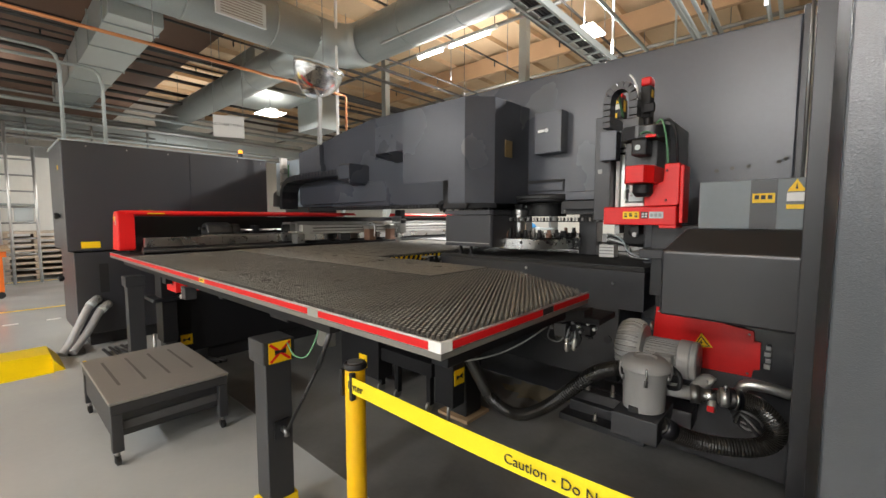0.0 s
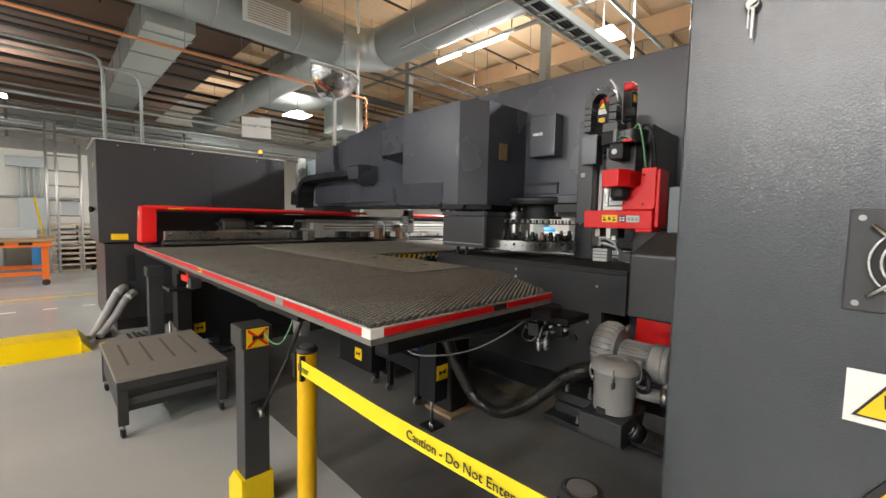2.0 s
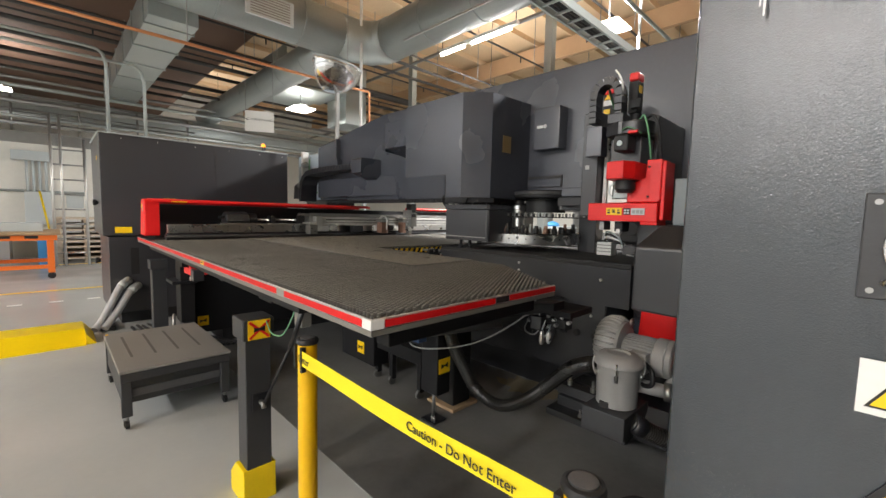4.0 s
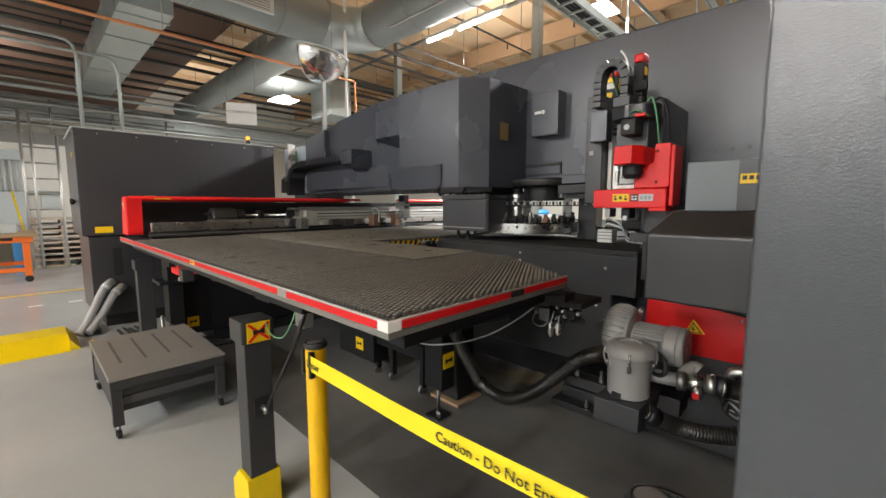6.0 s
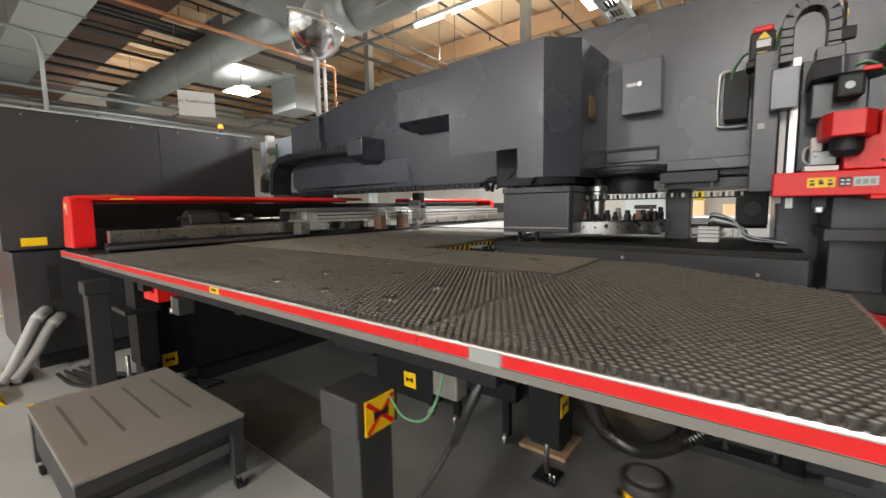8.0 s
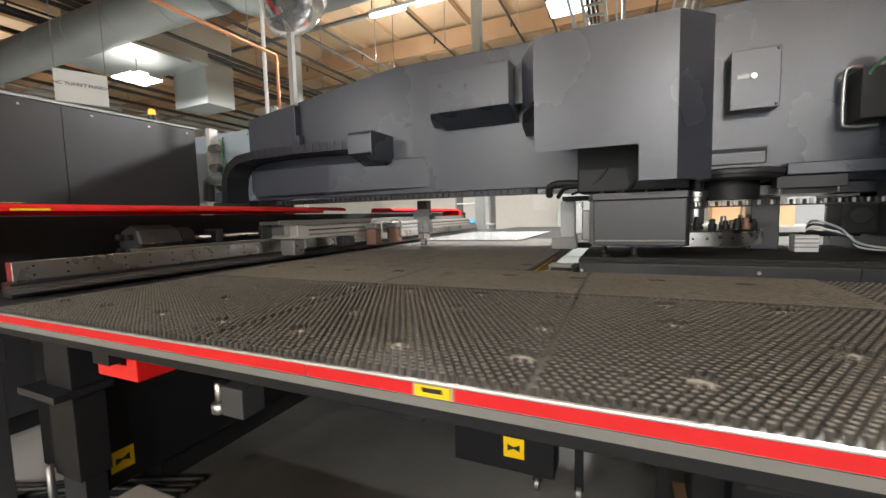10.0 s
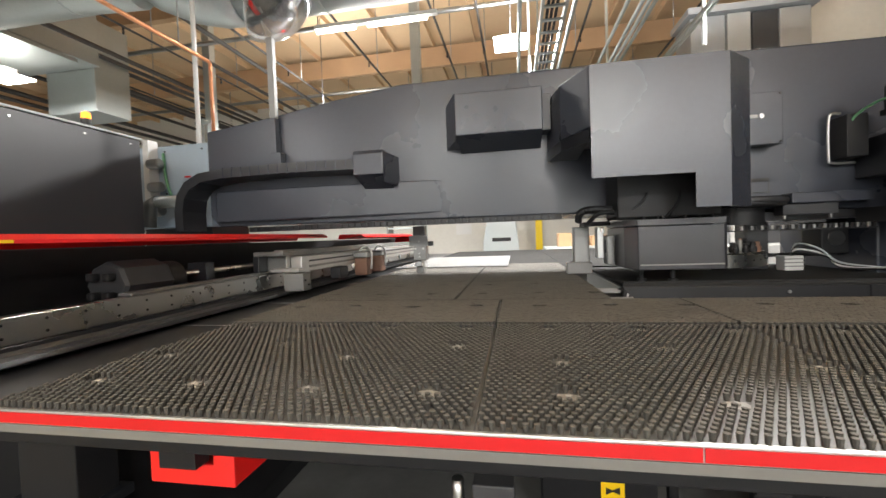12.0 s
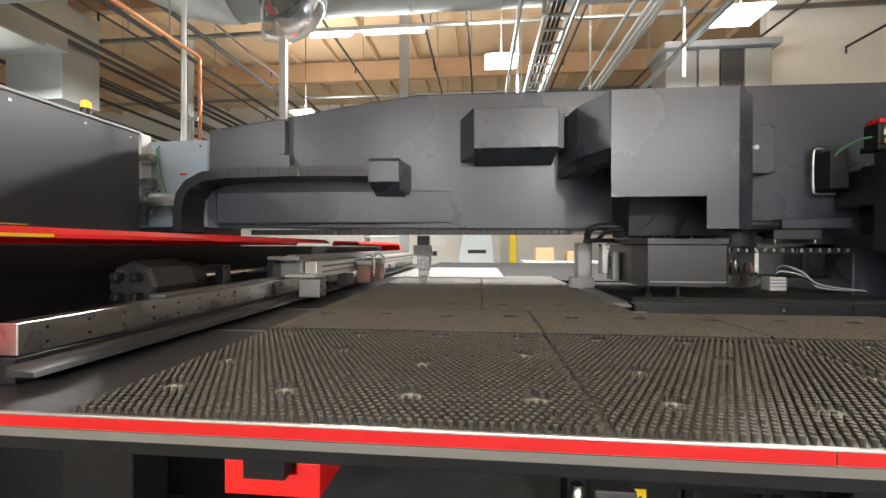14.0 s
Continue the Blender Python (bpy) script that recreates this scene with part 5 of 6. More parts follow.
# ---- power cabinet close by ----
pc = thing("power_cabinet", (0.6, 1.6, 0), "grey hammered-paint electrical cabinet with a fan grille", "cabinet")
body = part("body", B(0.055, 1.45, 0.912, 2.02, 0.0, 2.65, bevel=0.006), CART, pc)
door = part("door", B(0.04, 1.44, 0.89, 0.911, 0.02, 2.64, bevel=0.004), HAMMER, pc, "hammered grey steel door")
lock = part("key_lock", LA((0.125, 0.876, 1.742), [(0.008, 0), (0.010, 0.003), (0.010, 0.014)], "y", 16), DULL, door, "key lock with hanging keys")
part("key", B(0.1210, 0.1228, 0.872, 0.8735, 1.705, 1.735), DULL, lock)
part("key", PR([(0.1255, 1.735), (0.1295, 1.735), (0.1285, 1.690), (0.126, 1.690)], "y", 0.870, 0.8715), DULL, lock)
part("key_tag", PR([(0.1225, 1.748), (0.1305, 1.752), (0.132, 1.742), (0.124, 1.737)], "y", 0.871, 0.8755), DULL, lock)
grille = part("fan_plate", B(0.247, 0.383, 0.884, 0.8895, 1.306, 1.440, bevel=0.002), CART, door, "square fan plate with a wire guard")
fc = Vector((0.315, 0.878, 1.373))
for r in (0.014, 0.025, 0.036, 0.047):
    part("guard_ring", T([fc + Vector((r * math.cos(k * math.pi / 16), -0.002, r * math.sin(k * math.pi / 16))) for k in range(33)], 0.0022, 6), STEEL, grille)
part("fan_opening", LA((0.315, 0.8825, 1.373), [(0.048, 0), (0.048, 0.0012)], "y", 32), BLACK, grille)
for a in (0.785, 2.356, 3.927, 5.498):
    d = Vector((math.cos(a), 0, math.sin(a)))
    part("guard_spoke", T([fc + d * 0.012 + Vector((0, -0.005, 0)), fc + d * 0.066 + Vector((0, -0.003, 0))], 0.003, 6), STEEL, grille)
    c = fc + Vector((0.056 * (1 if d.x > 0 else -1), 0.003, 0.056 * (1 if d.z > 0 else -1)))
    part("screw", LA(tuple(c), [(0.004, 0), (0.004, 0.005)], "y", 8), DULL, grille)


def triangle_sign(x, z, s, y, parent):
    p = part("warning_sign", B(x - s * 0.62, x + s * 0.9, y, y + 0.0015, z - s * 0.55, z + s * 0.55), WHITE, parent, "white label with a yellow warning triangle")
    t1 = part("triangle_border", PR([(x - s * 0.5, z - s * 0.4), (x + s * 0.5, z - s * 0.4), (x, z + s * 0.42)], "y", y - 0.0018, y - 0.0003), INK, p)
    part("triangle", PR([(x - s * 0.42, z - s * 0.35), (x + s * 0.42, z - s * 0.35), (x, z + s * 0.33)], "y", y - 0.0035, y - 0.002), LABEL, t1)
    part("print_bar", PR([(x - s * 0.05, z - s * 0.12), (x + s * 0.05, z - s * 0.12), (x + s * 0.07, z + s * 0.15), (x - s * 0.07, z + s * 0.15)], "y", y - 0.0055, y - 0.004), INK, t1)


triangle_sign(0.298, 1.192, 0.065, 0.888, door)
t1 = part("warning_triangle", PR([(0.262, 1.02), (0.402, 1.02), (0.332, 1.14)], "y", 0.886, 0.8893), INK, door, "large yellow warning triangle")
part("triangle", PR([(0.277, 1.028), (0.387, 1.028), (0.332, 1.123)], "y", 0.883, 0.8855), LABEL, t1)

# ---- control cabinet ----
cc = thing("control_cabinet", (-6.3, 1.6, 0), "tall black control cabinet on a pedestal beside the press", "cabinet")
part("upper_body", B(-6.95, -5.775, 0.55, 2.70, 1.07, 2.235, bevel=0.006), CABPAINT, cc)
part("top_trim", B(-6.96, -5.765, 0.54, 2.71, 2.236, 2.25), LIGHTBOX, cc, "pale top trim")
ped = part("pedestal", B(-6.90, -5.80, 0.60, 2.66, 0.15, 1.05, bevel=0.006), CABPAINT, cc)
part("plinth", B(-6.8, -5.9, 0.7, 2.5, 0.0, 0.15), BLACK, cc)
part("side_panel", B(-5.774, -5.770, 0.56, 1.72, 1.08, 2.225), CABPAINT, cc)
part("side_panel", B(-5.774, -5.770, 1.726, 2.69, 1.08, 2.225), CABPAINT, cc)
for y in (0.75, 1.1, 1.5, 1.9, 2.3, 2.62):
    part("screw", LA((-5.772, y, 2.19), [(0.006, 0), (0.008, 0.006)], "x", 8), STEEL, cc)
part("yellow_label", B(-5.769, -5.7665, 0.66, 0.82, 1.10, 1.17), LABEL, cc)
for z in (1.45, 0.75):
    k = part("knob", LA((-6.2, 0.50, z), [(0.02, 0), (0.035, 0.005), (0.035, 0.03), (0.015, 0.05)], "y", 16), BLACK, cc)
part("door_sign", B(-6.15, -6.08, 0.545, 0.549, 1.95, 2.0), LABEL, cc)
part("vent_slot", B(-5.799, -5.796, 0.80, 0.88, 0.60, 0.92), BLACK, ped)
part("mid_shelf", B(-5.795, -5.70, 1.2, 2.4, 1.0, 1.05), CABPAINT, cc)
bc = thing("amber_beacon", (-5.85, 2.38, 2.25), "small amber warning beacon on the cabinet top", "beacon")
part("base", LA((-5.85, 2.38, 2.25), [(0.03, 0), (0.03, 0.06)], seg=16), DARK, bc)
part("lens", LA((-5.85, 2.38, 2.31), [(0.026, 0), (0.028, 0.01), (0.026, 0.04), (0.012, 0.05)], seg=16), AMBER, bc)
pb = thing("junction_box", (-5.9, 3.3, 0), "pale blue-grey junction box behind the cabinet", "junction box")
jb = part("body", B(-6.5, -5.62, 3.20, 3.9, 1.60, 2.32, bevel=0.008), PALEBLUE, pb)
for x, z in ((-6.05, 2.27), (-5.68, 2.27), (-5.68, 1.66), (-6.05, 1.9)):
    part("screw", LA((x, 3.194, z), [(0.007, 0), (0.009, 0.005)], "y", 8), BLACK, jb)
part("red_mark", B(-5.86, -5.80, 3.194, 3.198, 2.03, 2.045), REDTAPE, jb)
part("side_frame", B(-6.18, -6.12, 3.10, 3.199, 1.70, 2.36, bevel=0.004), WHITE, pb)
part("stand", B(-6.4, -5.7, 3.3, 3.8, 0.0, 1.6), DARK, pb)
for k in range(3):
    part("fitting", LA((-6.08, 3.12, 1.75 + 0.2 * k), [(0.03, -0.06), (0.045, -0.05), (0.045, 0.05), (0.03, 0.06)], "x", 14), DULL, pb)
part("cable", T([(-6.05, 3.18, 2.25), (-6.0, 3.15, 2.0), (-5.9, 3.15, 1.75), (-5.75, 3.16, 1.7)], 0.012, 8, smooth=5), GREENWIRE, pb)
pipe = thing("conduit_stub", (-5.75, 2.9, 1.8), "short horizontal grey pipe behind the cabinet", "pipe")
part("pipe", T([(-5.9, 2.95, 1.80), (-5.55, 2.98, 1.80)], 0.05, 14), GALV, pipe)
part("elbow", T([(-5.9, 2.95, 1.80), (-5.98, 2.95, 1.78), (-6.0, 2.95, 1.6)], 0.055, 14), DULL, pipe)
for k in range(2):
    fx = thing("flex_conduit", (-5.6, 0.6 + 0.12 * k, 0.0), "thick pale grey conduit bending down to the floor", "conduit", "floor conduits")
    part("tube", T([(-5.79, 0.76 + 0.09 * k, 0.53 - 0.07 * k), (-5.73, 0.73 + 0.09 * k, 0.525 - 0.07 * k), (-5.69, 0.67 + 0.09 * k, 0.46 - 0.06 * k), (-5.65, 0.57 + 0.09 * k, 0.26 - 0.03 * k), (-5.60, 0.49 + 0.08 * k, 0.11), (-5.54, 0.43 + 0.08 * k, 0.045)], 0.037, 14, 0.0012, 14), CONDUIT, fx)
    part("collar", T([(-5.725, 0.72 + 0.09 * k, 0.515 - 0.07 * k), (-5.70, 0.685 + 0.09 * k, 0.48 - 0.065 * k)], 0.045, 14), LIGHTBOX, fx)
    part("gland", T([(-5.80, 0.765 + 0.09 * k, 0.53 - 0.07 * k), (-5.765, 0.75 + 0.09 * k, 0.528 - 0.07 * k)], 0.048, 12), DULL, fx)
for k in range(5):
    solid("floor_cable", T([(-5.5, 0.75 + 0.05 * k, 0.03 + 0.012 * (k % 2)), (-5.1, 0.80 + 0.07 * k, 0.02), (-4.7, 1.05 + 0.05 * k, 0.02 + 0.02 * (k % 3)), (-4.2, 1.3 + 0.05 * k, 0.02)], 0.014, 8, smooth=8), BLACK, "black power cable lying on the floor", "cable", "floor cables")
part("anchor_foot", B(-6.0, -5.60, 0.48, 0.62, 0.0, 0.05, bevel=0.004), DARK, cc)

# ---- step platform ----
GREYDARK = mat("worn_grey_steel", (0.085, 0.086, 0.09), 0.5, 0.2, 0.1, 8)
st = thing("step_platform", (-3.36, 0.71, 0), "low grey rolling step platform with a ribbed top", "step platform")
SX0, SX1, SY0, SY1, SZ = -3.87, -2.855, 0.395, 1.03, 0.385
top = part("deck", B(SX0, SX1, SY0, SY1, SZ - 0.018, SZ, bevel=0.006), CARTTOP, st, "grey rubber deck with grooves")
# grooves drawn as thin strips darker than the deck
for y in (0.485, 0.62, 0.755, 0.89):
    part("groove", B(-3.72, -3.14, y, y + 0.016, SZ + 0.0004, SZ + 0.0014), GROOVE, top)
part("corner_mark", B(SX0 + 0.005, SX0 + 0.03, SY0 + 0.01, SY0 + 0.03, SZ + 0.0004, SZ + 0.002), LABEL, top)
part("rim", B(SX0 + 0.006, SX1 - 0.006, SY0 + 0.006, SY1 - 0.006, SZ - 0.075, SZ - 0.019, bevel=0.004), CART, st)
for x in (SX0 + 0.035, SX1 - 0.035):
    for y in (SY0 + 0.035, SY1 - 0.035):
        lg = part("leg", B(x - 0.027, x + 0.027, y - 0.027, y + 0.027, 0.085, SZ - 0.076, bevel=0.003), CART, st)
        cs = part("caster", LA((x, y, 0.028), [(0.018, -0.012), (0.028, -0.010), (0.028, 0.010), (0.018, 0.012)], "y", 16), BLACK, lg)
        part("stem", T([(x, y, 0.045), (x, y, 0.085)], 0.010, 8), DULL, lg)
        part("fork", B(x - 0.016, x + 0.016, y - 0.018, y - 0.014, 0.02, 0.06), DARK, lg)
part("side_panel", B(SX1 - 0.055, SX1 - 0.045, SY0 + 0.063, SY1 - 0.063, 0.16, SZ - 0.076), DARK, st)
part("side_rail", B(SX1 - 0.044, SX1 - 0.036, SY0 + 0.063, SY1 - 0.063, 0.20, 0.25, bevel=0.002), GREYDARK, st)
part("side_rail", B(SX0 + 0.063, SX1 - 0.063, SY0 + 0.015, SY0 + 0.025, 0.16, SZ - 0.076, bevel=0.002), CART, st)
part("side_rail", B(SX0 + 0.012, SX0 + 0.02, SY0 + 0.063, SY1 - 0.063, 0.18, 0.26, bevel=0.002), CART, st)
part("side_rail", B(SX0 + 0.063, SX1 - 0.063, SY1 - 0.025, SY1 - 0.015, 0.18, SZ - 0.076, bevel=0.002), CART, st)

# ---- belt barrier ----
for x, y in ((-1.036, 0.748), (-0.037, 0.745)):
    p = thing("barrier_post", (x, y, 0), "yellow retractable-belt barrier post with black cap", "barrier post", "belt barrier posts")
    part("tube", LA((x, y, 0), [(0.032, 0.02), (0.032, 0.958)], seg=32), POSTYELLOW, p)
    part("base", LA((x, y, 0), [(0.17, 0), (0.17, 0.012), (0.15, 0.02), (0.033, 0.03)], seg=40), BLACK, p)
    cap = part("cap", LA((x, y, 0), [(0.033, 0.953), (0.0345, 0.955), (0.0365, 0.957), (0.037, 0.965), (0.034, 0.971), (0.028, 0.973), (0.026, 0.970)], seg=36), BLACK, p)
    part("cap_disc", LA((x, y, 0), [(0.024, 0.970), (0.024, 0.975), (0.018, 0.976)], seg=32), GREYDARK, cap)
    part("belt_slot", B(x + 0.018, x + 0.030, y - 0.036, y - 0.020, 0.865, 0.95), BLACK, p)
    part("belt_slot", B(x - 0.034, x - 0.022, y - 0.034, y - 0.014, 0.865, 0.95), BLACK, p)
belt = thing("barrier_belt", (-0.5, 0.72, 0.9), "yellow webbing belt lettered with a caution notice", "barrier belt")
bm = bmesh.new()
n = 40
vs = []
for i in range(n + 1):
    u = i / n
    x = -1.028 + u * 1.0
    z = 0.915 - 0.020 * 4 * u * (1 - u) * 0.4
    y = 0.7135 + 0.012 * u + 0.002 * math.sin(u * 9)
    vs.append((bm.verts.new((x, y, z - 0.025)), bm.verts.new((x, y, z + 0.025)), bm.verts.new((x, y + 0.0016, z - 0.025)), bm.verts.new((x, y + 0.0016, z + 0.025))))
for a, b in zip(vs, vs[1:]):
    bm.faces.new((a[0], b[0], b[1], a[1]))
    bm.faces.new((a[2], a[3], b[3], b[2]))
    bm.faces.new((a[1], b[1], b[3], a[3]))
    bm.faces.new((a[0], a[2], b[2], b[0]))
part("webbing", bm, BELT, belt)
part("lettering", text_bm("Caution - Do Not Enter", 0.0315, pose(-0.304, 0.7170, 0.908, 90, 0, 0.7)), INK, belt)
part("lettering", text_bm("Enter", 0.0335, pose(-0.985, 0.7095, 0.914, 90, 0, 0.7)), INK, belt)

# ---- yellow floor guard ----
fg = thing("floor_bumper", (-5.5, -0.6, 0), "yellow sloped steel cable guard on the floor", "floor guard")
part("plate", PR([(-5.10, 0.0), (-5.42, 0.11), (-5.78, 0.11), (-6.1, 0.0)], "y", -2.4, 0.34, 0.004), YELLOW, fg)
part("end_ramp", PR([(0.342, 0.105), (0.42, 0.0), (0.342, 0.0)], "x", -5.75, -5.14), YELLOW, fg)

# ---- west side of the hall ----
ob = thing("orange_bench", (-11.0, -0.9, 0), "orange steel workbench with a worn wooden top", "workbench")
part("top", B(-12.0, -10.4, -2.6, 0.25, 0.84, 0.89, bevel=0.01), WOOD, ob)
part("apron", B(-11.95, -10.45, -2.55, 0.20, 0.74, 0.838, bevel=0.004), ORANGE, ob)
for k in range(7):
    part("hazard_stripe", B(-10.448, -10.445, -2.4 + k * 0.36, -2.22 + k * 0.36, 0.78, 0.83), INK, ob)
for x in (-11.85, -10.55):
    for y in (-2.4, 0.1):
        lg = part("leg", B(x - 0.05, x + 0.05, y - 0.05, y + 0.05, 0.12, 0.738, bevel=0.005), ORANGE, ob)
        part("wheel", LA((x, y, 0.06), [(0.04, -0.02), (0.06, -0.018), (0.06, 0.018), (0.04, 0.02)], "x", 16), BLACK, lg)
part("lower_rail", B(-10.6, -10.5, -2.35, 0.05, 0.2, 0.27, bevel=0.004), ORANGE, ob)
part("lower_rail", B(-11.9, -11.8, -2.35, 0.05, 0.2, 0.27, bevel=0.004), ORANGE, ob)
solid("bench_box", B(-11.6, -11.0, -0.7, 0.0, 0.89, 1.05, bevel=0.01), LIGHTBOX, "pale box on the orange bench", "box")
solid("blue_bin", B(-13.1, -12.8, -0.12, 0.12, 0.0, 0.6, bevel=0.02), CLOTHBLUE, "blue plastic bin behind the bench", "bin")
for y in (0.2,):
    solid("broom_handle", T([(-13.6, y, 0.0), (-14.0, y - 0.25, 1.75)], 0.022, 8), YELLOW, "yellow long handle leaning on the wall", "handle", "leaning handles")
rack = thing("ladder_rack", (-12.6, 1.2, 0), "tall grey rolling ladder rack", "ladder")
for y in (0.18, 0.34, 0.75):
    part("upright", T([(-12.6, y, 0.0), (-12.6, y, 3.45 - (0.5 if y > 0.7 else 0))], 0.03, 8), ALU, rack)
for k in range(9):
    part("rung", T([(-12.6, 0.18, 0.3 + 0.34 * k), (-12.6, 0.75 if k < 8 else 0.34, 0.3 + 0.34 * k)], 0.018, 8), DULL, rack)
part("box", B(-12.68, -12.62, 0.4, 0.7, 1.35, 1.65, bevel=0.01), LIGHTBOX, rack)
for j in range(2):
    pl = thing("pallet", (-13.9, 0.7 + 1.3 * j, 0), "stack of worn wooden pallets by the wall", "pallet", "pallet stacks")
    for k in range(8 - 2 * j):
        part("deck", B(-14.5, -13.3, 0.2 + 1.3 * j, 1.35 + 1.3 * j, 0.14 * k + 0.09, 0.14 * k + 0.13), PALEWOOD, pl)
        for y in (0.25, 0.75, 1.25):
            part("block", B(-14.45, -13.35, y + 1.3 * j - 0.04, y + 1.3 * j + 0.05, 0.14 * k, 0.14 * k + 0.089), PALEWOOD, pl)
el = thing("breaker_panel", (-14.95, -0.2, 1.2), "grey electrical panel with conduits rising from it", "electrical panel")
part("panel", B(-14.99, -14.8, -0.35, 0.15, 0.9, 1.75, bevel=0.01), LIGHTBOX, el)
part("gutter", B(-14.99, -14.82, -0.55, 0.20, 2.55, 2.8, bevel=0.01), LIGHTBOX, el)
for k in range(4):
    part("conduit", T([(-14.9, -0.28 + 0.12 * k, 1.75), (-14.9, -0.28 + 0.12 * k, 2.55)], 0.03, 8), LIGHTBOX, el)
solid("wall_conduit", T([(-14.93, -2.5, 1.78), (-14.93, 0.9, 1.76)], 0.03, 8), GALV, "grey conduit along the partition wall", "conduit")
solid("parts_crate", B(-14.6, -13.6, -1.6, -0.6, 0.0, 0.8, bevel=0.01), GREYPLASTIC, "grey crate standing by the partition", "crate")
rl_ = thing("mezzanine_rail", (-15.0, 0, 3.3), "grey pipe guard rail along the mezzanine", "railing")
for k in range(9):
    part("post", T([(-15.05, -7.0 + 1.3 * k, 3.3), (-15.05, -7.0 + 1.3 * k, 4.2)], 0.03, 8), DULL, rl_)
for z in (3.55, 3.85, 4.2):
    part("rail", T([(-15.05, -9.0, z), (-15.05, 3.6, z)], 0.025, 8), DULL, rl_)
for k, (z, r) in enumerate(((3.42, 0.05), (3.58, 0.04), (3.95, 0.06), (4.32, 0.05), (4.5, 0.04))):
    solid("pipe_run", T([(-14.4, -9.0, z), (-14.4, 14.0, z)], r, 10), GALV if k % 2 else DULL, "long grey service pipe under the roof", "pipe", "service pipes")

# floor tape lines
for k, x in enumerate((-9.0, -13.0)):
    solid("floor_tape", B(x, x + 0.08, -8.0, 5.0, 0.0005, 0.0025), LABEL, "worn yellow aisle tape on the floor", "floor tape", "aisle tapes", "structure")
for k in range(5):
    solid("floor_mark", B(-7.9, -7.82, -1.2 + 0.42 * k, -1.05 + 0.42 * k, 0.0005, 0.002), WHITE, "short white mark on the floor", "floor mark", "floor marks", "structure")

# ---- overhead services ----
def square_duct(b):
    d = thing("square_duct", (b[0], b[2], b[4]), "rectangular galvanised sheet-metal air duct", "air duct", "square ducts")
    part("casing", B(*b, bevel=0.01), GALV, d)
    along_x = b[1] - b[0] > b[3] - b[2]
    lo, hi = (b[0], b[1]) if along_x else (b[2], b[3])
    p = lo + 0.6
    while p < hi:
        f = (p, p + 0.035, b[2] - 0.02, b[3] + 0.02, b[4] - 0.02, b[5] + 0.02) if along_x else (b[0] - 0.02, b[1] + 0.02, p, p + 0.035, b[4] - 0.02, b[5] + 0.02)
        part("flange", B(*f), GALV, d)
        p += 1.25
    for q in (lo + 1.0, hi - 1.0):
        x, y = (q, (b[2] + b[3]) / 2) if along_x else ((b[0] + b[1]) / 2, q)
        part("hanger", T([(x, y, b[5]), (x, y, ZR + 0.02)], 0.01, 6), DULL, d)


def conduit_hoop(x, y, top):
    return T([(x, y, 2.0), (x, y, top - 0.25), (x, y - 0.04, top - 0.08), (x, y - 0.12, top - 0.015), (x, y - 0.28, top), (x, y - 9.0, top)], 0.028, 10)


for x, y, z in ((-9.4, 0.95, 4.2), (-9.4, 1.5, 4.02)):
    h = thing("conduit_drop", (x, y, 2.0), "bent galvanised conduit dropping from the roof", "conduit", "conduit drops")
    part("pipe", conduit_hoop(x, y, z), GALV, h)
    part("lower", T([(x, y, 0.0), (x, y, 2.0)], 0.028, 8), GALV, h)
solid("copper_pipe", T([(-6.94, -9.0, 3.85), (-6.94, 4.86, 3.85), (-6.94, 4.90, 3.83), (-6.94, 4.90, 2.2)], 0.024, 10), COPPER, "long copper air pipe hung from the roof", "pipe")
for y in (-2.0, 1.7, 4.4):
    solid("hanger_rod", T([(-6.94, y, 3.87), (-6.94, y, ZR + 0.02)], 0.008, 6), DULL, "thin steel hanger rod", "hanger", "hanger rods")
us = thing("strut_post", (-7.05, 4.85, 0), "slotted white strut post with a conduit", "strut")
part("strut", B(-7.10, -7.02, 4.83, 4.90, 0.0, 3.1, bevel=0.003), GALV, us)
part("conduit", T([(-7.06, 4.78, 2.2), (-7.06, 4.78, ZR - 0.1)], 0.03, 8), WHITE, us)
part("clip", B(-7.14, -6.90, 4.81, 4.829, 3.02, 3.06), GALV, us)
duct = thing("round_duct", (-7.2, 5.3, 4.9), "large round galvanised air duct with a grille", "air duct")
part("long_run", T([(-6.7, 5.3, 4.95), (9.0, 5.3, 4.95)], 0.40, 28), GALV, duct)
part("elbow", T([(-7.45, 4.45, 4.98), (-7.42, 4.85, 4.97), (-7.25, 5.15, 4.96), (-7.0, 5.28, 4.95), (-6.69, 5.3, 4.95)], 0.42, 28), GALV, duct)
part("south_run", T([(-7.45, 4.46, 4.98), (-7.45, -9.0, 4.98)], 0.42, 28), GALV, duct)
for x in (-5.5, -4.3, -3.1, -1.9, -0.7, 0.5):
    part("seam", T([(x, 5.3, 4.95), (x + 0.03, 5.3, 4.95)], 0.406, 28), GALV, duct)
for y in (3.6, 2.2, 0.8, -0.6, -2.0):
    part("seam", T([(-7.45, y, 4.98), (-7.45, y + 0.03, 4.98)], 0.426, 28), GALV, duct)
part("bright_strip", B(-6.0, 3.0, 5.02, 5.05, 4.63, 4.66), ALU, duct)
g = part("grille_frame", B(-7.03, -6.98, 2.55, 3.35, 4.62, 5.02, bevel=0.01), LIGHTBOX, duct)
for k in range(8):
    part("louvre", B(-6.979, -6.974, 2.62, 3.28, 4.66 + 0.043 * k, 4.68 + 0.043 * k), DULL, g)
square_duct((-15.0, -7.75, 1.35, 2.05, 4.42, 4.98))
branch = thing("round_duct", (-7.6, 4.4, 4.4), "round galvanised branch duct leaving the main elbow", "air duct")
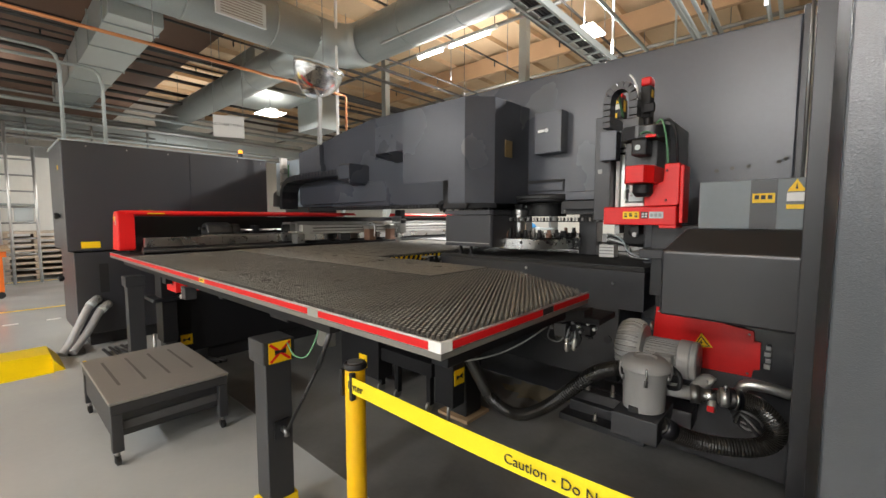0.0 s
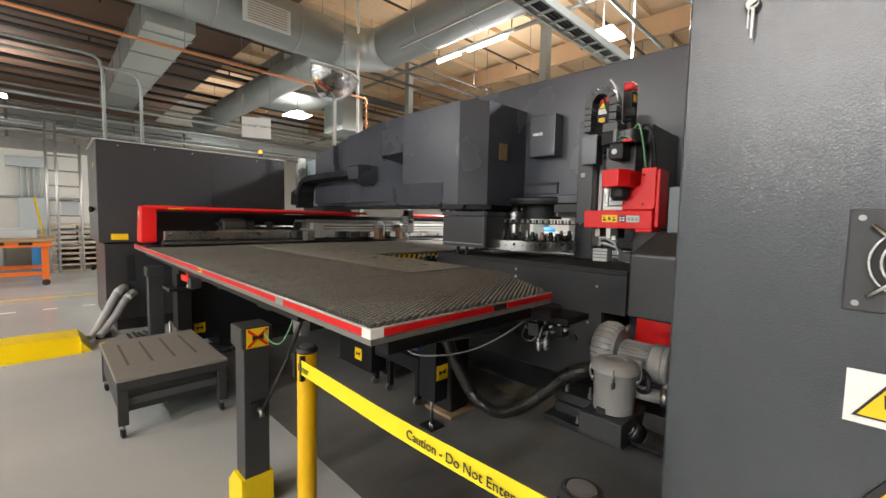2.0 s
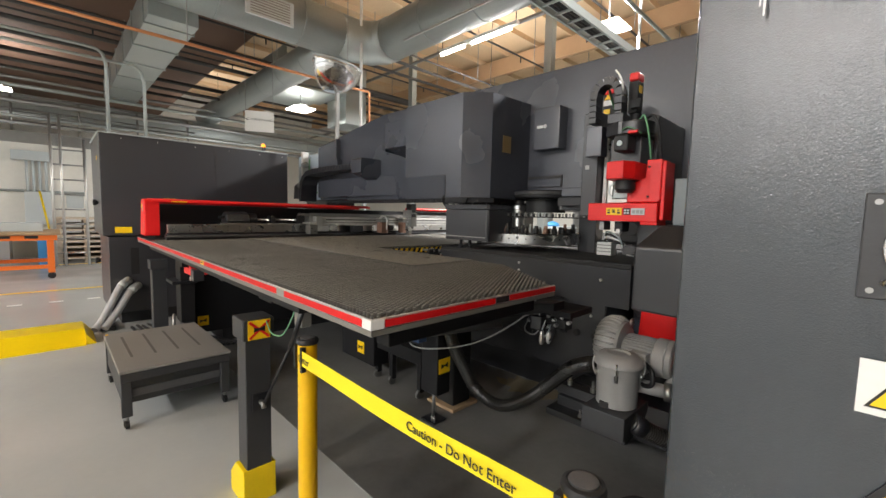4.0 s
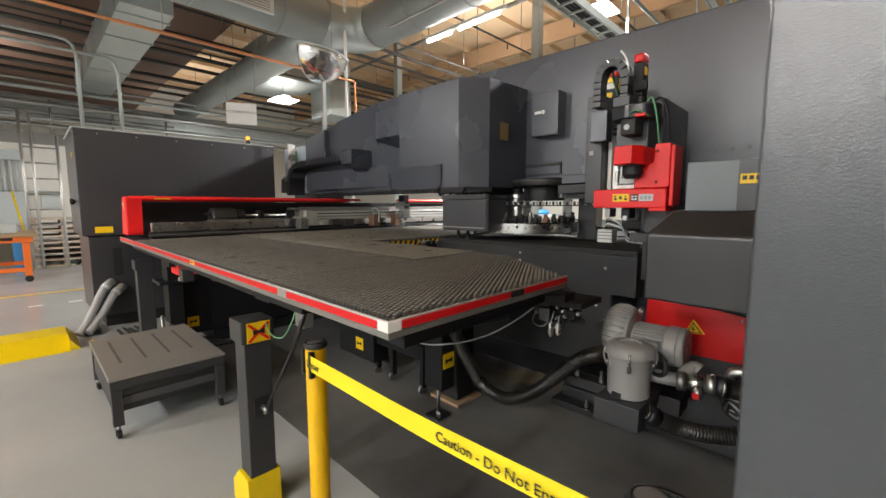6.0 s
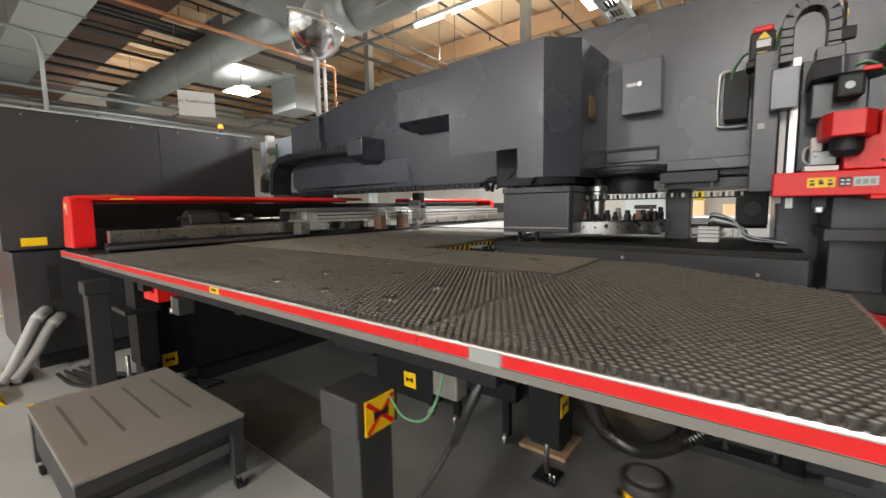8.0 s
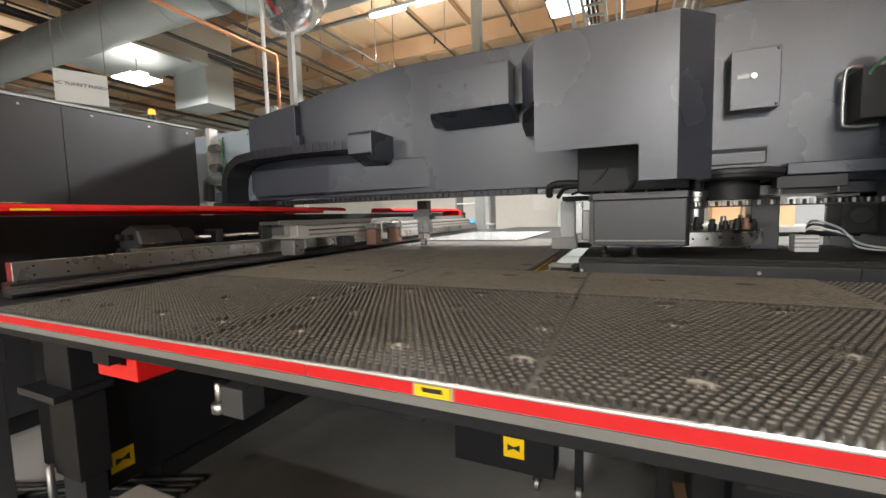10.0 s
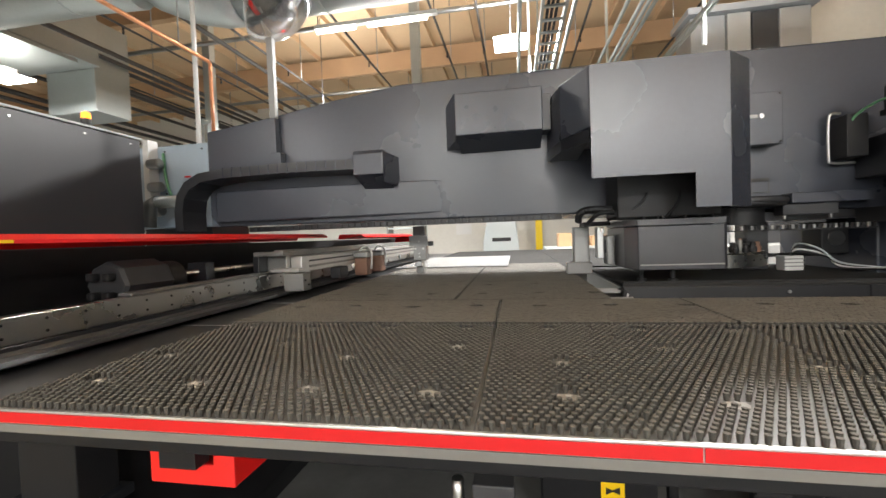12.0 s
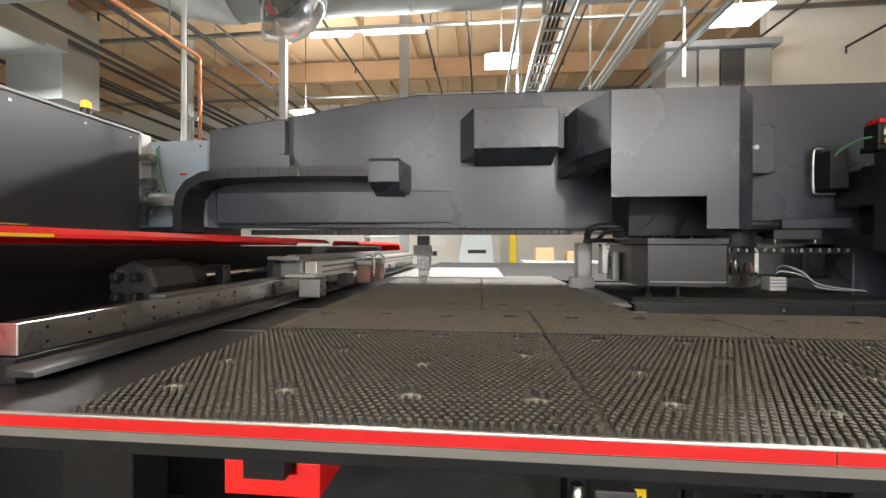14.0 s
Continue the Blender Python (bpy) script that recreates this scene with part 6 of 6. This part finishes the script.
part("run", T([(-7.55, 4.45, 4.74), (-8.2, 4.36, 4.72), (-16.5, 4.28, 4.70)], 0.33, 28), GALV, branch)
for x in (-8.4, -9.6, -10.8, -12.0, -13.2, -14.4):
    part("seam", T([(x, 4.36 + (x + 8.2) * 0.0096, 4.72), (x + 0.03, 4.36 + (x + 8.2) * 0.0096, 4.72)], 0.336, 28), GALV, branch)
part("hanger", T([(-10.2, 4.34, 5.0), (-10.2, 4.34, ZR + 0.02)], 0.01, 6), DULL, branch)
square_duct((-16.6, -15.9, -9.0, 9.0, 3.9, 4.41))
pl = thing("plenum_box", (-11.7, 5.8, 4.8), "square sheet-metal plenum with a flat diffuser", "plenum")
part("box", B(-12.6, -10.8, 4.85, 6.7, 4.93, 5.9, bevel=0.01), GALV, pl)
part("diffuser", B(-12.8, -10.6, 4.75, 6.15, 4.76, 4.83, bevel=0.01), GALV, pl)
part("neck", B(-12.5, -10.9, 5.0, 6.05, 4.83, 4.93), DULL, pl)
part("drop_box", B(-12.1, -10.95, 6.72, 7.45, 4.12, 5.9, bevel=0.01), GALV, pl)
sg = thing("hanging_sign", (-9.7, 3.75, 3.2), "white hanging sign lettered NC TURRET PUNCH", "sign")
SM = pose(-9.7, 3.72, 3.47, 0, 0, 66)
bm = B(-0.31, 0.31, -0.005, 0.005, -0.24, 0.23)
bm.transform(SM)
part("board", bm, WHITE, sg)
part("lettering", text_bm("NC TURRET PUNCH", 0.071, SM @ pose(0, -0.007, 0.03, 90, 0, 0)), INK, sg)
for dx in (-0.29, 0.29):
    p = SM @ Vector((dx, 0, 0.23))
    part("wire", T([p, (p.x, p.y, ZR + 0.02)], 0.006, 6), DULL, sg)
# cable ladder and pipe bundle running north
tray = thing("cable_ladder", (-2.5, 8.0, 3.95), "galvanised cable ladder hung from the roof", "cable tray")
for x in (-2.68, -2.42):
    part("side_rail", B(x, x + 0.03, -1.0, 15.9, 3.92, 4.02), GALV, tray)
for k in range(56):
    part("rung", B(-2.65, -2.42, -0.9 + 0.3 * k, -0.86 + 0.3 * k, 3.935, 3.955), GALV, tray)
for k in range(3):
    part("cable", T([(-2.6 + 0.05 * k, -1.0, 3.975), (-2.6 + 0.05 * k, 15.9, 3.975)], 0.018, 8), BLACK, tray)
for k, x in enumerate((-2.9, -2.2, -1.5, -1.38, -1.26, -1.14, -0.5, -0.38)):
    solid("roof_conduit", T([(x, -9.02, 4.3 + 0.06 * (k % 3)), (x, 16.02, 4.3 + 0.06 * (k % 3))], 0.028, 8), GALV, "galvanised conduit running under the roof", "conduit", "roof conduits")
for x, y in ((-2.7, 4.4), (-2.7, 7.6), (-2.35, 10.5), (-1.3, 4.4), (-1.3, 8.0), (-0.45, 6.2)):
    solid("hanger_strut", B(x - 0.02, x + 0.02, y - 0.02, y + 0.02, 3.9, ZR + 0.02), GALV, "slotted hanger strut from the roof", "hanger", "hanger struts")
for y in (7.6, 11.0):
    solid("sprinkler_main", T([(X0, y, 5.6), (X1, y, 5.6)], 0.045, 8), DULL, "dark sprinkler main under the roof", "pipe", "sprinkler pipes")
for k, x in enumerate((-12.5, -10.0, -8.2, -6.2, -4.4, -3.6, -1.6, 0.4, 2.0, 4.0)):
    sp = thing("sprinkler_line", (x, 6.0, 5.55), "thin dark sprinkler branch line with heads", "pipe", "sprinkler lines")
    part("pipe", T([(x, -8.8, 5.5), (x, 15.8, 5.5)], 0.024, 8), PIPEDARK, sp)
    for y in (1.0, 4.0, 6.5, 9.0, 12.0):
        part("head", T([(x, y, 5.5), (x, y, 5.36)], 0.018, 6), BLACK, sp)
        part("rod", T([(x, y + 0.6, 5.5), (x, y + 0.6, ZR + 0.02)], 0.010, 6), DULL, sp)
solid("steel_column", B(-5.05, -4.87, 8.3, 8.48, 0.0, ZR - 0.725), GALV, "pale steel building column", "column")
solid("steel_column", B(-9.9, -9.72, 8.3, 8.48, 0.0, ZR - 0.725), GALV, "pale steel building column", "column")
solid("roof_liner", B(-24.0, -8.0, -9.0, 4.1, 5.9, 5.93), INSUL, "brown sheet roof liner above the pipes", "roof liner", kind="structure")

# ---- things beyond the press ----
solid("wall_partition", B(-12.0, 2.5, 15.6, 15.75, 0, 3.4), WALLP, "cream partition wall beyond the press", "wall", kind="structure")
solid("yellow_column", B(-2.35, -2.12, 14.6, 14.8, 0, 2.3, bevel=0.01), YELLOW, "yellow painted guard column", "column")
gm = thing("grey_machine", (-4.0, 9.8, 0), "pale grey machine enclosure beyond the press", "machine")
part("body", PR([(-4.1, 0.0), (-4.1, 1.2), (-3.9, 2.2), (-3.1, 2.2), (-2.95, 1.2), (-2.95, 0.0)], "y", 13.4, 14.4, 0.02), LIGHTBOX, gm)
part("slot", B(-3.8, -3.2, 13.39, 13.398, 1.22, 1.34), BLACK, gm)
wb = thing("work_bench", (-1.4, 9.6, 0), "long bench with cartons beyond the press", "workbench")
part("top", B(-2.4, 0.4, 9.3, 10.2, 1.05, 1.12, bevel=0.008), LIGHTBOX, wb)
for x in (-2.3, 0.3):
    for y in (9.4, 10.1):
        part("leg", B(x - 0.04, x + 0.04, y - 0.04, y + 0.04, 0, 1.05), DULL, wb)
CARTON = mat("brown_carton", (0.52, 0.33, 0.18), 0.8, 0, 0.1, 6)
for k, (x, w, h) in enumerate(((-2.1, 0.4, 0.3), (-1.4, 0.5, 0.22), (-0.6, 0.45, 0.35), (0.0, 0.35, 0.25))):
    solid("carton", B(x, x + w, 9.5, 9.9, 1.12, 1.12 + h, bevel=0.006), CARTON, "brown cardboard carton on the bench", "carton", "cartons")
solid("low_bench", B(-2.7, -1.2, 8.5, 9.1, 0.0, 1.06, bevel=0.01), GREYPLASTIC, "grey bench holding cartons", "bench")
solid("carton", B(-0.45, 0.1, 7.6, 8.0, 1.12, 1.42, bevel=0.006), CARTON, "brown cardboard carton on the far table", "carton", "cartons")
solid("far_table", B(-1.1, 1.6, 7.4, 8.4, 0.0, 1.115, bevel=0.01), GREYPLASTIC, "grey cupboard bench behind the press", "bench")
pk = thing("packing_table", (-6.05, 10.5, 0), "pale packing table beyond the press", "table")
part("top", B(-6.35, -5.4, 10.1, 10.9, 1.10, 1.15, bevel=0.008), LIGHTBOX, pk)
for x in (-6.30, -5.45):
    for y in (10.15, 10.85):
        part("leg", B(x - 0.03, x + 0.03, y - 0.03, y + 0.03, 0, 1.10), DULL, pk)
solid("blue_bag", LA((-5.95, 10.5, 1.151), [(0.17, 0), (0.20, 0.04), (0.15, 0.10), (0.08, 0.13), (0.02, 0.14)], seg=14), CLOTHBLUE, "crumpled blue plastic bag on the packing table", "bag")
sh = thing("shelf_rack", (-6.2, 11.2, 0), "tall shelving frame against the far wall", "shelf")
for x in (-6.6, -5.6):
    part("upright", B(x, x + 0.05, 11.0, 11.5, 0, 2.4), DULL, sh)
for z in (0.5, 1.1, 1.7, 2.3):
    part("shelf", B(-6.55, -5.55, 11.0, 11.5, z, z + 0.03), LIGHTBOX, sh)
solid("notice_board", B(-5.3, -4.7, 15.585, 15.598, 1.5, 2.3), WHITE, "white notice sheet on the far wall", "notice")
dm = thing("dark_machine", (0.9, 8.4, 2.4), "tall grey panelled equipment tower beside the inner wall", "machine")
for k, (a, b, h) in enumerate(((-0.03, 0.54, 5.2), (0.57, 0.95, 5.21), (0.97, 1.38, 5.19), (1.40, 1.88, 5.2))):
    part("cabinet", B(a + 0.2, b + 0.2, 8.2, 8.9, 0.0, h, bevel=0.02), (GREYWALL, GREYPLASTIC, CART, GREYPLASTIC)[k], dm)
part("top_slab", B(0.1, 2.2, 8.1, 8.95, 5.22, 5.34, bevel=0.01), GREYWALL, dm)

# ---- lamps ----
def high_bay(x, y, turn=0.0, watts=230.0, size=0.55, z=4.65, top=7.22, rise=0.42):
    h = thing("high_bay_lamp", (x, y, z), "glowing white high-bay lamp hung from the roof", "lamp", "high-bay lamps")
    part("diffuser", B(x - size / 2, x + size / 2, y - size / 2, y + size / 2, z - 0.03, z, bevel=0.01), GLOW, h)
    part("housing", B(x - size / 2 + 0.08, x + size / 2 - 0.08, y - 0.1, y + 0.1, z + 0.002, z + 0.10, bevel=0.01), WHITE, h)
    part("hanger", T([(x, y, z + 0.1), (x, y, top)], 0.008, 6), CART, h)
    area_lamp(x, y, z - 0.045, size, size, watts)
    up = area_lamp(x, y, z + 0.12, size, size, watts * rise)
    up.matrix_world = pose(x, y, z + 0.12, 180, 0, 0)


for x, y, w in ((-3.02, 7.1, 260), (0.2, 6.0, 420), (-19.4, 5.5, 110), (-16.8, -0.8, 130), (-10.0, -6.7, 240), (-5.45, -7.6, 330), (-0.5, -7.6, 610), (2.6, -7.6, 300), (-7.6, 9.5, 200)):
    high_bay(x, y, 0, w)
high_bay(-11.3, 5.45, 0, 210, 0.62, 4.36, 4.76, 0.02)
tl = thing("tube_lamp", (-4.9, 5.93, 4.62), "pair of bare fluorescent tube lamps in a strip", "lamp")
part("channel", B(-5.95, -4.05, 5.90, 5.98, 4.645, 4.70), WHITE, tl)
for a, b in ((-5.92, -5.30), (-5.10, -4.20)):
    part("tube", T([(a, 5.94, 4.615), (b, 5.94, 4.615)], 0.03, 12), GLOW, tl)
for x in (-5.9, -4.1):
    part("hanger", T([(x, 5.94, 4.70), (x, 5.94, ZR + 0.02)], 0.008, 6), CART, tl)
area_lamp(-4.9, 5.94, 4.57, 1.7, 0.06, 90)
